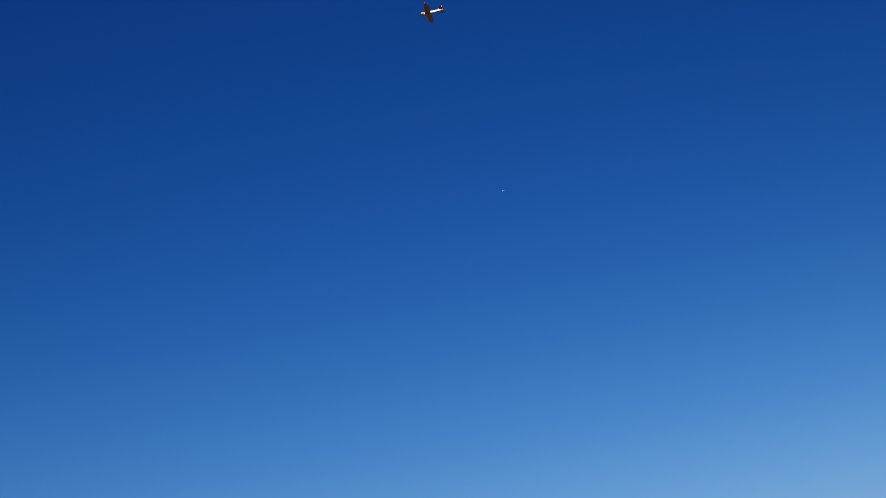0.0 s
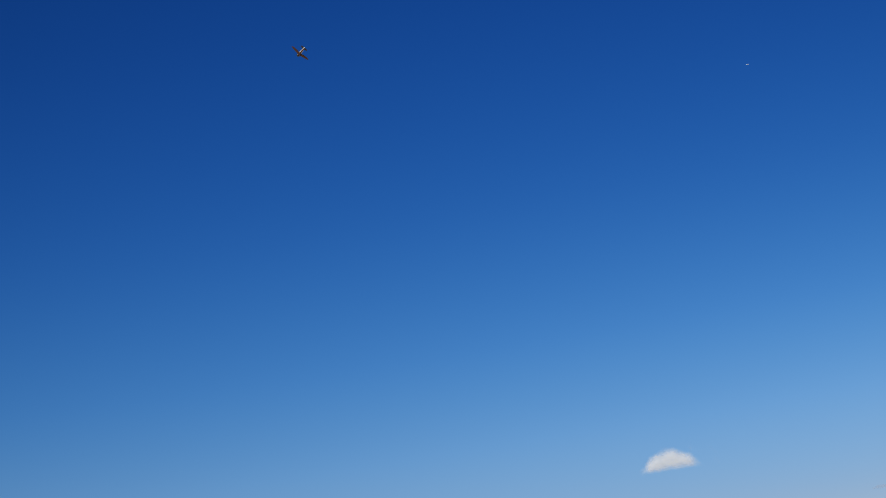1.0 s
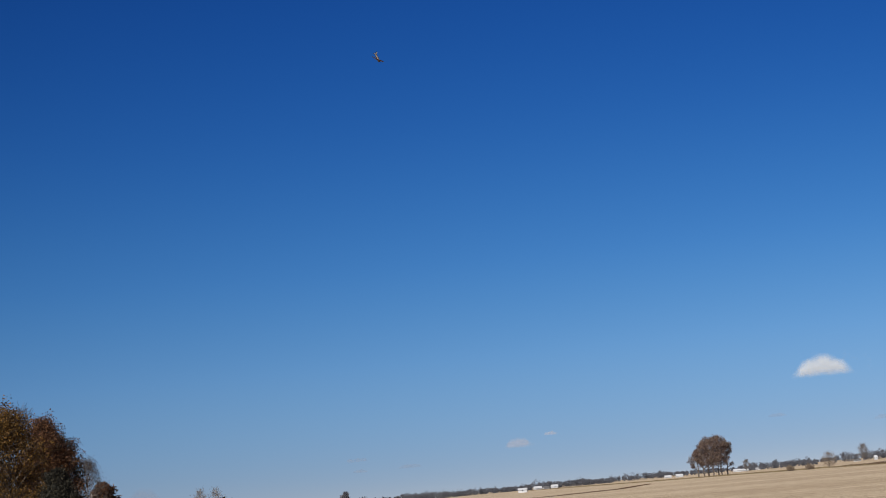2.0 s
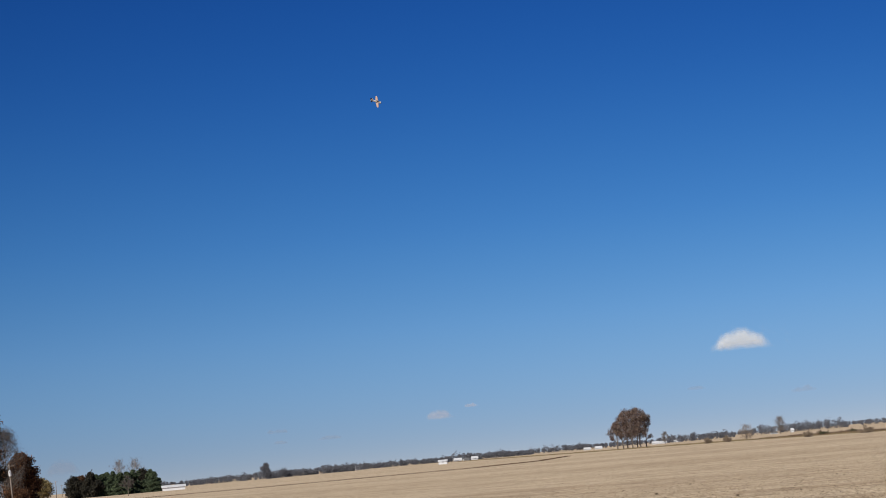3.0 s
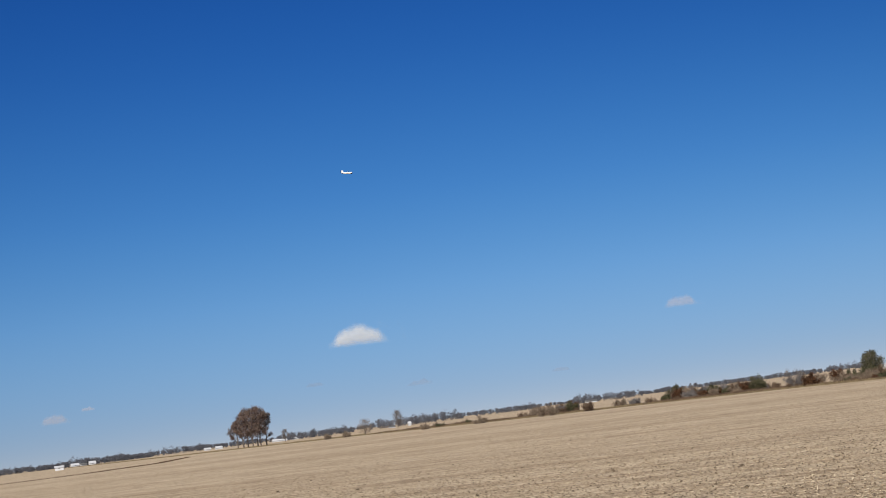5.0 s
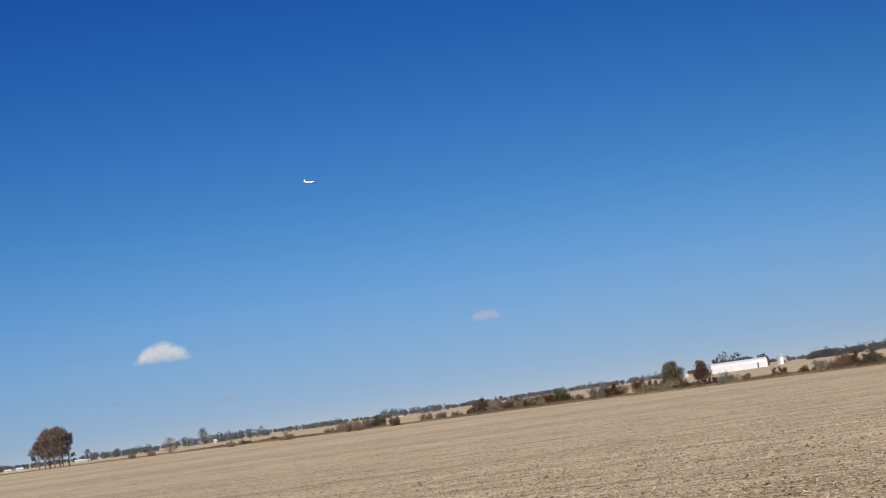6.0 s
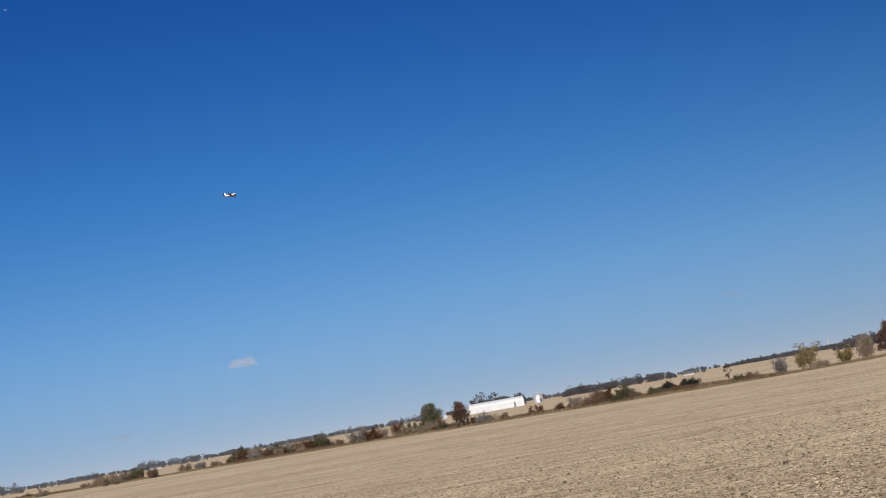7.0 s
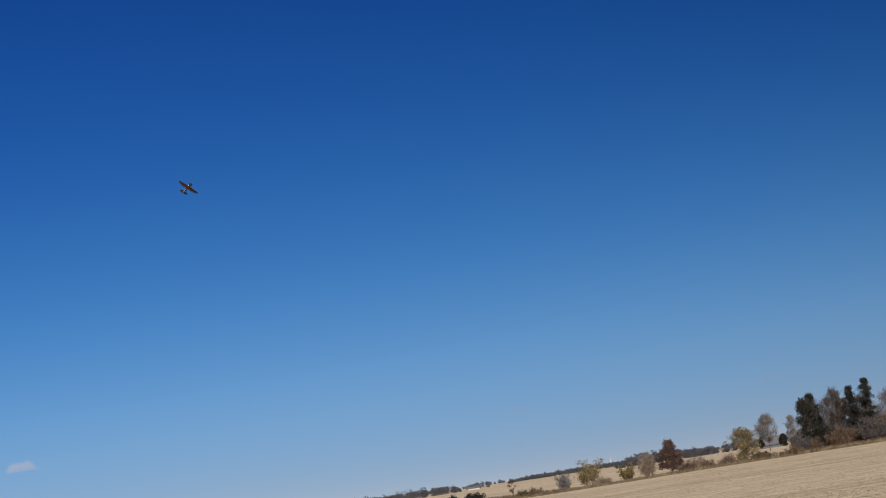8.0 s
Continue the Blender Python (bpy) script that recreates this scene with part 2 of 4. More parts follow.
# ---- trees ----
def tubes(segments, sides=5):
    """Tapered limbs: rows of start, end, radius, radius."""
    verts, faces = [], []
    for a, b, ra, rb in segments:
        d = (b - a).normalized()
        u = d.cross(Vector((0.3, 0.9, 0.1))).normalized()
        w = d.cross(u)
        base = len(verts)
        for p, r in ((a, ra), (b, rb)):
            for i in range(sides):
                t = 2 * math.pi * i / sides
                verts.append(p + (u * math.cos(t) + w * math.sin(t)) * r)
        for i in range(sides):
            j = (i + 1) % sides
            faces.append((base + i, base + j, base + sides + j, base + sides + i))
        faces.append(tuple(base + sides + i for i in range(sides)))
    return verts, faces


def leaves(nrng, centres, n, radius, size, slim=0.6, rise=0.0):
    """n small leaves round each centre; slim is their width to length, rise turns them upwards (twigs, blades)."""
    c = np.repeat(np.asarray(centres, float), n, axis=0)
    k = len(c)
    c = c + np.clip(nrng.normal(size=(k, 3)), -1.5, 1.5) * np.asarray(radius) * 0.55
    u = nrng.normal(size=(k, 3))
    u /= np.linalg.norm(u, axis=1)[:, None]
    u[:, 2] = np.abs(u[:, 2]) + rise
    u /= np.linalg.norm(u, axis=1)[:, None]
    w = np.cross(u, nrng.normal(size=(k, 3)))
    w /= np.linalg.norm(w, axis=1)[:, None]
    s = size * nrng.uniform(0.5, 1.4, (k, 1))
    a, b = u * s, w * s * slim
    v = np.concatenate([c - a, c + b - 0.2 * a, c + a, c - b - 0.2 * a], axis=1).reshape(-1, 3)
    return v, np.arange(4 * k).reshape(-1, 4)


TWIGS = ("grey_twigs", "brown_twigs", "hazy_bare_woods", "dull_brush", "dark_twigs")


def tree(name, at, height, width, leaf, label, seed, bark=M_BARK, clear=0.2, boughs=46, per=110, size=0.14, puff=0.17, full=0.42, twig=None, trunk_r=None, group="", category="tree"):
    """A trunk, boughs that reach to places in a rounded crown, twigs at their ends, and leaves about them."""
    rng, nrng = random.Random(seed), np.random.default_rng(seed)
    r0 = trunk_r or height * 0.02
    t = empty(name, pose(*at), label, category, group)
    segs, spine, p, r = [(Vector((0, 0, -0.15)), Vector((0, 0, 0.25)), r0 * 1.4, r0 * 1.05)], [Vector((0, 0, 0.25))], Vector((0, 0, 0.25)), r0
    for i in range(7):
        q = Vector((p.x + rng.gauss(0, 0.012) * height, p.y + rng.gauss(0, 0.012) * height, height * 0.86 * (i + 1) / 7))
        segs.append((p, q, r, r * 0.78))
        spine.append(q)
        p, r = q, r * 0.78
    low, centres, ends = height * clear, [], []
    for _ in range(boughs):
        a, z = rng.uniform(0, 2 * math.pi), rng.random() ** 0.85
        girth = math.sin(math.pi * min(0.12 + 0.88 * z, 0.985)) ** 0.62 * (1.08 - 0.25 * z)
        reach = width * 0.54 * girth * rng.random() ** full * (1 + 0.22 * noise.noise((math.cos(a) * 1.5, math.sin(a) * 1.5, seed + z * 3)))
        end = Vector((math.cos(a) * reach, math.sin(a) * reach, low + (height - low) * (0.05 + 0.93 * z)))
        root_z = max(end.z - 0.55 * reach - 0.12 * height, low * 0.75)
        k = min(root_z / (height * 0.86) * 7, 6.99)
        root = spine[int(k)].lerp(spine[int(k) + 1], k - int(k)) if int(k) + 1 < len(spine) else spine[-1]
        mid = root.lerp(end, 0.55) + Vector((rng.gauss(0, 0.03), rng.gauss(0, 0.03), 0.02)) * height
        thick = r0 * 0.34 * (1.1 - root_z / height)
        segs += [(root, mid, thick, thick * 0.6), (mid, end, thick * 0.6, thick * 0.25)]
        for _ in range(5):
            tip = end + Vector((rng.gauss(0, 1), rng.gauss(0, 1), rng.gauss(0.35, 0.8))) * width * 0.075
            segs.append((mid.lerp(end, rng.uniform(0.4, 1)), tip, max(thick * 0.25, 0.012), 0.008))
            ends.append(tuple(tip))
        centres.append(tuple(end))
        centres.append(tuple(mid.lerp(end, 0.6)))
    link_mesh("trunk", *tubes(segs), bark, t)
    bare = leaf.name in TWIGS
    if bare:
        v, f = leaves(nrng, centres + ends, max(per // 16, 2), width * puff * 0.8, size * 2.6, 0.09, 0.4)
    else:
        v, f = leaves(nrng, centres, per // 2, width * puff, size)
        e, g = leaves(nrng, ends, max(per // 14, 2), width * puff * 0.5, size)
        v, f = np.concatenate([v, e]), np.concatenate([f, g + len(v)])
    v[:, 2] = np.maximum(v[:, 2], 0.02)
    link_mesh("crown", v, f, leaf, t)
    if twig:
        v, f = leaves(nrng, ends, 5, width * 0.06, size * 3.0, 0.05, 0.8)
        link_mesh("twigs", v, f, twig, t)
    return t


def conifer(name, at, height, width, leaf, label, seed, clear=0.12, size=0.3, dense=1.0, group="", rag=0.25):
    rng, nrng = random.Random(seed), np.random.default_rng(seed)
    t = empty(name, pose(*at), label, "tree", group)
    segs, tips, p = [], [], Vector((0, 0, -0.1))
    for i in range(10):
        q = Vector((rng.gauss(0, 0.04), rng.gauss(0, 0.04), height * (i + 1) / 10))
        segs.append((p, q, height * 0.02 * (1.05 - i / 10), height * 0.02 * (1.05 - (i + 1) / 10)))
        p = q
    for i in range(int(70 * dense)):
        h = clear + (1 - clear) * rng.random() ** 1.1
        reach = width / 2 * (1.04 - h) ** 0.75 * rng.uniform(1 - 2 * rag, 1 + rag)
        a = rng.uniform(0, 2 * math.pi)
        root = Vector((0, 0, height * h))
        end = root + Vector((math.cos(a) * reach, math.sin(a) * reach, -0.12 * reach + rng.gauss(0, 0.1)))
        segs.append((root, end, 0.05, 0.015))
        for f in (0.35, 0.6, 0.8, 1.0):
            tips.append(tuple(root.lerp(end, f)))
    link_mesh("trunk", *tubes(segs), M_BARK, t)
    v, f = leaves(nrng, tips, 30, (0.5, 0.5, 0.3), size * 0.6, 0.35)
    v[:, 2] = np.maximum(v[:, 2], 0.02)
    link_mesh("crown", v, f, leaf, t)
    return t


def shrub(name, at, height, width, leaf, label, seed, stems=14, per_tip=10, size=0.14, twig=M_TWIG_BROWN, bare=0.0, group="", puff=0.35, category="bush"):
    """Many stems from one root, with leaves or twigs on them."""
    rng, nrng = random.Random(seed), np.random.default_rng(seed)
    t = empty(name, pose(*at), label, category, group)
    segs, tips = [], []
    for _ in range(stems):
        a, r = rng.uniform(0, 2 * math.pi), rng.random() ** 0.6
        p = Vector((math.cos(a) * r * width * 0.2, math.sin(a) * r * width * 0.2, -0.05))
        d = Vector((math.cos(a) * r * width * 0.55 / height, math.sin(a) * r * width * 0.55 / height, 1)).normalized()
        length, rad = height * rng.uniform(0.4, 1.05) * (1.0 - 0.25 * r), 0.02 + height * 0.006
        for i in range(5):
            d = (d + Vector((rng.gauss(0, 0.14), rng.gauss(0, 0.14), 0))).normalized()
            q = p + d * length / 5
            segs.append((p, q, rad, rad * 0.75))
            p, rad = q, rad * 0.75
            if i:
                tips.append(tuple(p))
                for _ in range(3):
                    e = p + Vector((rng.gauss(0, 0.16), rng.gauss(0, 0.16), rng.gauss(0.12, 0.1))) * height * 0.55
                    e.z = min(max(e.z, 0.1), height)
                    segs.append((p, e, max(rad * 0.5, 0.008), 0.005))
                    if rng.random() > bare:
                        tips.append(tuple(e))
                        tips.append(tuple(p.lerp(e, 0.5)))
    tagged(link_mesh("stems", *tubes(segs, 4), twig, t), kind="stuff")
    if leaf.name in TWIGS:
        v, f = leaves(nrng, tips, max(per_tip * 2 // 3, 2), puff * 1.1, size * 2.4, 0.1, 0.5)
    else:
        v, f = leaves(nrng, tips, per_tip, puff, size)
    v[:, 2] = np.maximum(v[:, 2], 0.01)
    link_mesh("foliage", v, f, leaf, t)
    return t


def woods(name, a0, a1, d0, d1, h0, h1, leaf, label, seed, gap=1.7, depth=30.0, size=0.5, ragged=0.34, thin=-0.12):
    """A far belt of trees between two bearings, in one mesh: clumps, single taller heads and thin places."""
    rng, nrng = random.Random(seed), np.random.default_rng(seed)
    p0, p1 = sited(a0, d0), sited(a1, d1)
    length = (p1 - p0).length
    n = max(int(length / gap), 2)
    segs, centres = [], []
    for i in range(n * 2):
        f = rng.random()
        clump = noise.noise((f * length / 34, seed * 1.7, 3)) + 0.6 * noise.noise((f * length / 11, seed * 2.3, 8))
        if clump < -0.5 + thin and rng.random() < 0.8:
            continue
        swell = 0.86 + ragged * 1.5 * clump + rng.gauss(0, ragged * 0.3) + (0.4 if rng.random() < 0.05 else 0)
        h = (h0 + (h1 - h0) * f) * max(swell, 0.32) * min(1, 0.4 + 8 * min(f, 1 - f))
        h = max(h, 1.0)
        p = p0.lerp(p1, f)
        p = p + p.normalized() * rng.uniform(0, depth)
        segs.append((p, p + Vector((0, 0, h * 0.75)), 0.13, 0.06))
        w = h * rng.uniform(0.3, 0.55)
        foot = rng.uniform(0.0, 0.25)
        for _ in range(30):
            a, r, z = rng.uniform(0, 6.283), rng.random() ** 0.5, rng.random()
            r *= w * max(math.sin(math.pi * (0.14 + 0.82 * z)), 0.1) ** 0.6
            centres.append((p.x + math.cos(a) * r, p.y + math.sin(a) * r, h * (foot + (0.95 - foot) * z)))
    v, f = leaves(nrng, centres, 5, size, size * 0.62, 0.5, 0.3)
    v[:, 2] = np.maximum(v[:, 2], 0)
    tv, tf = tubes(segs, 4)
    tf = np.array([q for q in tf])
    verts = np.concatenate([np.array([tuple(q) for q in tv]), v])
    ob = link_mesh(name, verts, np.concatenate([tf, f + len(tv)]), leaf)
    return tagged(ob, label, "woods", kind="stuff")


# ---- ground ----
def ground_sheet():
    radii = [0.0] + [6 * 1.085 ** i for i in range(83)]
    radii = [r for r in radii if r < 4900] + [4950]
    verts, faces, n = [(0, 0, 0)], [], 240
    for r in radii[1:]:
        for i in range(n):
            a = 2 * math.pi * i / n
            x, y = r * math.sin(a), r * math.cos(a)
            z = 0.05 * noise.noise((x * 0.02, y * 0.02, 1)) if r < 900 else 0
            verts.append((x, y, z))
    for i in range(n):
        faces.append((0, 1 + (i + 1) % n, 1 + i))
    for k in range(len(radii) - 2):
        a, b = 1 + k * n, 1 + (k + 1) * n
        for i in range(n):
            j = (i + 1) % n
            faces.append((a + i, a + j, b + j, b + i))
    ob = link_mesh("ground", verts, faces, M_FIELD, smooth=True)
    return tagged(ob, "flat harvested corn field of pale straw stubble", "field", kind="structure")


ground_sheet()


def strip(name, line, width, height, mat, label, seed, per_metre=30, size=0.2):
    """A low ragged strip of dry grass and weeds along a line on the field."""
    nrng = np.random.default_rng(seed)
    centres = []
    for (x0, y0), (x1, y1) in zip(line, line[1:]):
        length = math.hypot(x1 - x0, y1 - y0)
        k = int(length * per_metre)
        f = nrng.random(k)
        side = nrng.normal(size=k) * width * 0.35
        nx, ny = -(y1 - y0) / length, (x1 - x0) / length
        x, y = x0 + (x1 - x0) * f + nx * side, y0 + (y1 - y0) * f + ny * side
        patch = np.array([0.55 + 0.75 * max(noise.noise((a * 0.07, b * 0.07, seed)), -0.5) for a, b in zip(x, y)])
        z = nrng.random(k) ** 1.5 * height * patch
        centres.append(np.stack([x, y, np.maximum(z, 0.03)], 1))
    v, f = leaves(nrng, np.concatenate(centres), 2, (0.2, 0.2, 0.08), size, 0.12, 1.0)
    v[:, 2] = np.maximum(v[:, 2], -0.02)
    ob = link_mesh(name, v, f, mat)
    return tagged(ob, label, "weeds", kind="stuff")


DITCH = [(40, 1250), (75, 860), (104, 640), (112, 560), (115, 420), (125, 360), (134, 290), (132, 240), (134, 205), (137, 182), (160, 178), (172, 166), (220, 135), (300, 90)]
strip("ditch_weeds", DITCH, 6, 0.4, M_DRY, "dry tan grass along the field ditch", 11, 130, 0.19)
strip("ditch_brush", DITCH[3:], 3.6, 0.8, M_BRUSH, "dull brown weeds and brush in the field ditch", 12, 190, 0.17)
strip("field_boundary", [(-75, 372), (-33, 366), (17, 394), (34, 440), (52, 560)], 1.1, 0.14, M_BRUSH, "thin dark grassy strip between two fields", 13, 34, 0.17)


def residue():
    """Broken stalks, husks and clods on the near stubble."""
    nrng = np.random.default_rng(17)

    def spread(k, r0, r1):
        r = r0 * (r1 / r0) ** nrng.random(k)
        a = np.radians(nrng.uniform(-6, 54, k))
        return np.stack([r * np.sin(a), r * np.cos(a), 0.01 + 0.04 * nrng.random(k)], 1), r

    c, r = spread(270000, 24, 260)
    v, f = leaves(nrng, c, 1, (0.1, 0.1, 0.012), 0.07, 0.22, 0.0)
    v = v.reshape(-1, 4, 3)
    mid = v.mean(1, keepdims=True)
    v[:, :, 2] = mid[:, :, 2] + (v[:, :, 2] - mid[:, :, 2]) * 0.32
    v = np.maximum(v.reshape(-1, 3), [-1e9, -1e9, -0.02])
    tagged(link_mesh("corn_residue", v, f, M_RESIDUE), "pale broken corn stalks and husks on the soil", "crop residue", kind="stuff")
    c, r = spread(100000, 24, 300)
    v, f = leaves(nrng, c, 1, (0.1, 0.1, 0.006), 0.066, 0.3, 0.0)
    v = v.reshape(-1, 4, 3)
    mid = v.mean(1, keepdims=True)
    v[:, :, 2] = mid[:, :, 2] + (v[:, :, 2] - mid[:, :, 2]) * 0.27
    v = np.maximum(v.reshape(-1, 3), [-1e9, -1e9, -0.02])
    tagged(link_mesh("weathered_residue", v, f, M_STALK), "dark weathered stalk pieces on the soil", "crop residue", kind="stuff")
    c, r = spread(6000, 24, 120)
    row = 0.76
    turn = radians(12)
    u = np.round((c[:, 0] * math.cos(turn) + c[:, 1] * math.sin(turn)) / row) * row + nrng.normal(size=len(c)) * 0.03
    w = -c[:, 0] * math.sin(turn) + c[:, 1] * math.cos(turn)
    c = np.stack([u * math.cos(turn) - w * math.sin(turn), u * math.sin(turn) + w * math.cos(turn), np.full(len(c), 0.04)], 1)
    v, f = leaves(nrng, c, 2, 0.02, 0.05, 0.16, 0.9)
    tagged(link_mesh("corn_stubble", v, f, M_RESIDUE), "short cut corn stalks standing in rows", "stubble", kind="stuff")
    c, r = spread(1600, 24, 200)
    verts, faces = [], []
    for x, y, _ in c:
        s, b = random.uniform(0.012, 0.036) * (1 + (random.random() < 0.06)), len(verts)
        for k in range(5):
            a = 1.2566 * k + random.uniform(-0.3, 0.3)
            verts.append((x + math.cos(a) * s * 1.3, y + math.sin(a) * s * 1.3, -0.02))
        for k in range(5):
            a = 1.2566 * k + random.uniform(-0.3, 0.3)
            verts.append((x + math.cos(a) * s * 0.8, y + math.sin(a) * s * 0.8, s * random.uniform(0.5, 1.0)))
        faces += [(b + k, b + (k + 1) % 5, b + 5 + (k + 1) % 5, b + 5 + k) for k in range(5)] + [tuple(b + 5 + k for k in range(5))]
    tagged(link_mesh("soil_clods", verts, faces, M_CLOD), "dark clods of soil between the stubble rows", "soil clods", kind="stuff")


residue()


# ---- buildings ----
def house(name, at, turn, length, width, wall_h, roof_h, label, wall=M_WHITE, roof=M_ROOF, group=""):
    h = empty(name, pose(*at, 0, 0, turn), label, "house", group)
    bm = bmesh.new()
    box(bm, -length / 2, length / 2, -width / 2, width / 2, -0.1, wall_h)
    part("wall", bm, wall, h)
    bm = bmesh.new()
    e, o = length / 2 + 0.3, width / 2 + 0.4
    prof = [(-o, wall_h - 0.25), (0, wall_h + roof_h), (o, wall_h - 0.25), (o, wall_h - 0.1), (0, wall_h + roof_h + 0.18), (-o, wall_h - 0.1)]
    ends = [[bm.verts.new((x, y, z)) for y, z in prof] for x in (-e, e)]
    for i in range(6):
        j = (i + 1) % 6
        bm.faces.new((ends[0][i], ends[0][j], ends[1][j], ends[1][i]))
    for r in ends:
        bm.faces.new((r[0], r[1], r[4], r[5]))
        bm.faces.new((r[1], r[2], r[3], r[4]))
    part("roof", bm, roof, h)
    for x in (-e + 0.35, e - 0.35):
        bm = bmesh.new()
        tri = [bm.verts.new((x + s, y, z)) for s in (-0.06, 0.06) for y, z in ((-width / 2, wall_h), (width / 2, wall_h), (0, wall_h + roof_h - 0.15))]
        bm.faces.new(tri[:3])
        bm.faces.new(tri[3:])
        for i in range(3):
            bm.faces.new((tri[i], tri[(i + 1) % 3], tri[3 + (i + 1) % 3], tri[3 + i]))
        part("gable", bm, wall, h)
    n = max(int(length / 3.5), 1)
    for i in range(n):
        x = -length / 2 + length * (i + 0.5) / n
        bm = bmesh.new()
        box(bm, x - 0.45, x + 0.45, -width / 2 - 0.03, -width / 2 + 0.05, 0.9, min(2.2, wall_h - 0.2))
        window = part("window", bm, M_PANE, h)
        bm = bmesh.new()
        top = min(2.2, wall_h - 0.2)
        for x0, x1, z0, z1 in ((x - 0.53, x - 0.45, 0.82, top + 0.08), (x + 0.45, x + 0.53, 0.82, top + 0.08), (x - 0.45, x + 0.45, 0.82, 0.9), (x - 0.45, x + 0.45, top, top + 0.08)):
            box(bm, x0, x1, -width / 2 - 0.06, -width / 2 + 0.03, z0, z1)
        part("frame", bm, M_GALV, window)
    return h


def barn():
    b = empty("barn", pose(*sited(28.38, 950), 0, 0, -28.4 + 8), "long white metal barn with a rounded roof", "barn")
    length, half = 28.4, 5.0
    prof = [(-half, -0.1), (-half, 3.0)] + [(-half * math.cos(a), 3.0 + 2.1 * math.sin(a)) for a in [math.pi * k / 12 for k in range(1, 12)]] + [(half, 3.0), (half, -0.1)]
    bm = bmesh.new()
    ends = [[bm.verts.new((x, y, z)) for y, z in prof] for x in (-length / 2, length / 2)]
    for i in range(len(prof) - 1):
        bm.faces.new((ends[0][i], ends[0][i + 1], ends[1][i + 1], ends[1][i]))
    for r in ends:
        bm.faces.new(r)
    part("shell", bm, M_WHITE, b, "white ribbed metal shell")
    for k in range(15):
        x = -length / 2 + length * k / 14
        bm = bmesh.new()
        box(bm, x - 0.07, x + 0.07, -half - 0.06, -half + 0.02, 0.0, 3.0)
        part("rib", bm, M_WHITE, b)
    bm = bmesh.new()
    box(bm, length / 2 - 5.2, length / 2 - 4.4, -half - 0.1, -half + 0.02, 0.0, 2.6)
    part("door", bm, M_ROOF, b, "dark narrow side door")
    bm = bmesh.new()
    box(bm, -length / 2 - 0.08, -length / 2 + 0.02, -2.2, 2.2, 0.0, 3.6)
    part("end_door", bm, M_GALV, b)


def silo():
    s = empty("grain_silo", pose(*sited(29.72, 960)), "small round galvanised grain bin with a cone roof", "silo")
    bm = bmesh.new()
    rings = []
    for k in range(13):
        z = 3.9 * k / 12
        rings.append((2.5 + 0.05 * (k % 2), 2.5 + 0.05 * (k % 2), z, 0))
    lathe(bm, rings, 28)
    part("wall", bm, M_GALV, s, smooth=False)
    bm = bmesh.new()
    lathe(bm, [(2.75, 2.75, 3.85, 0), (2.75, 2.75, 3.95, 0), (0.55, 0.55, 5.15, 0), (0.5, 0.5, 5.4, 0)], 28)
    part("roof", bm, M_GALV, s, "cone of bright galvanised sheet")
    bm = bmesh.new()
    box(bm, -0.5, 0.5, -2.62, -2.4, 0.3, 2.1)
    part("hatch", bm, M_ROOF, s)


barn()
silo()
house("farm_shed", sited(-6.83, 650), 8, 7.8, 4, 1.3, 0.4, "long low white shed beside the pine grove", M_WHITE, M_WHITE)
house("white_house", sited(1.44, 930), -5, 4.2, 4, 1.6, 0.5, "plain white outbuilding at the far field edge", M_WHITE, M_WHITE, "far farm buildings")
for az, d, ln, hh, wl_ in ((1.9, 1250, 7, 2.4, M_WHITE), (2.16, 1200, 5, 2, M_WHITE), (2.42, 1300, 6, 2.6, M_WHITE), (-1.2, 1500, 6, 3, M_WHITE), (-1.97, 1400, 12, 2.2, M_GALV),
                           (5.9, 1300, 6, 1.8, M_WHITE), (6.25, 1250, 6, 2.0, M_WHITE), (8.0, 1250, 6, 1.9, M_WHITE), (8.22, 1270, 7, 1.6, M_GALV), (8.6, 1350, 7, 2.0, M_WHITE), (11.6, 1150, 5, 1.4, M_WHITE), (12.15, 1200, 2.0, 2.6, M_WHITE),
                           (17.8, 1400, 12, 2, M_WHITE), (26.75, 840, 2.6, 1.8, M_WHITE), (34.4, 1300, 12, 2, M_WHITE)):
    house("far_house", sited(az, d), -az + 12, ln * 0.7, 4.0, hh * 0.55, hh * 0.42, "small white farm building among far trees", wl_, M_ROOF if ln in (5, 12) else M_WHITE, "far farm buildings")
house("farmhouse", sited(43.65, 560), -43.7, 6.4, 5, 1.1, 2.0, "low dark house with a grey roof behind bare trees", M_ROOF, M_ROOF)

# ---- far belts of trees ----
woods("far_woods", -7.2, -3.6, 1100, 1150, 3.7, 4.1, M_FAR_HAZY, "bare woods beyond the field in a haze-grey colour", 21)
woods("far_woods", -3.9, -1.3, 1150, 1250, 4.1, 4.8, M_FAR_HAZY, "bare woods beyond the field in a haze-grey colour", 22)
woods("far_woods", -1.75, -0.9, 1300, 1300, 6.8, 5.4, M_FAR_HAZY, "bare woods beyond the field in a haze-grey colour", 23)
woods("far_woods", -1.2, 1.7, 1500, 1600, 6.1, 4.1, M_FAR_HAZY, "bare woods beyond the field in a haze-grey colour", 24)
woods("far_woods", 1.5, 4.2, 1400, 1500, 5.6, 5.0, M_FAR_HAZY, "bare woods beyond the field in a haze-grey colour", 25)
woods("far_woods", 3.8, 8.5, 1700, 1700, 5.6, 4.6, M_FAR_HAZY, "bare woods beyond the field in a haze-grey colour", 26)
woods("far_woods", 8.3, 10.4, 1300, 1350, 4.8, 4.8, M_FAR_HAZY, "bare woods beyond the field in a haze-grey colour", 27)
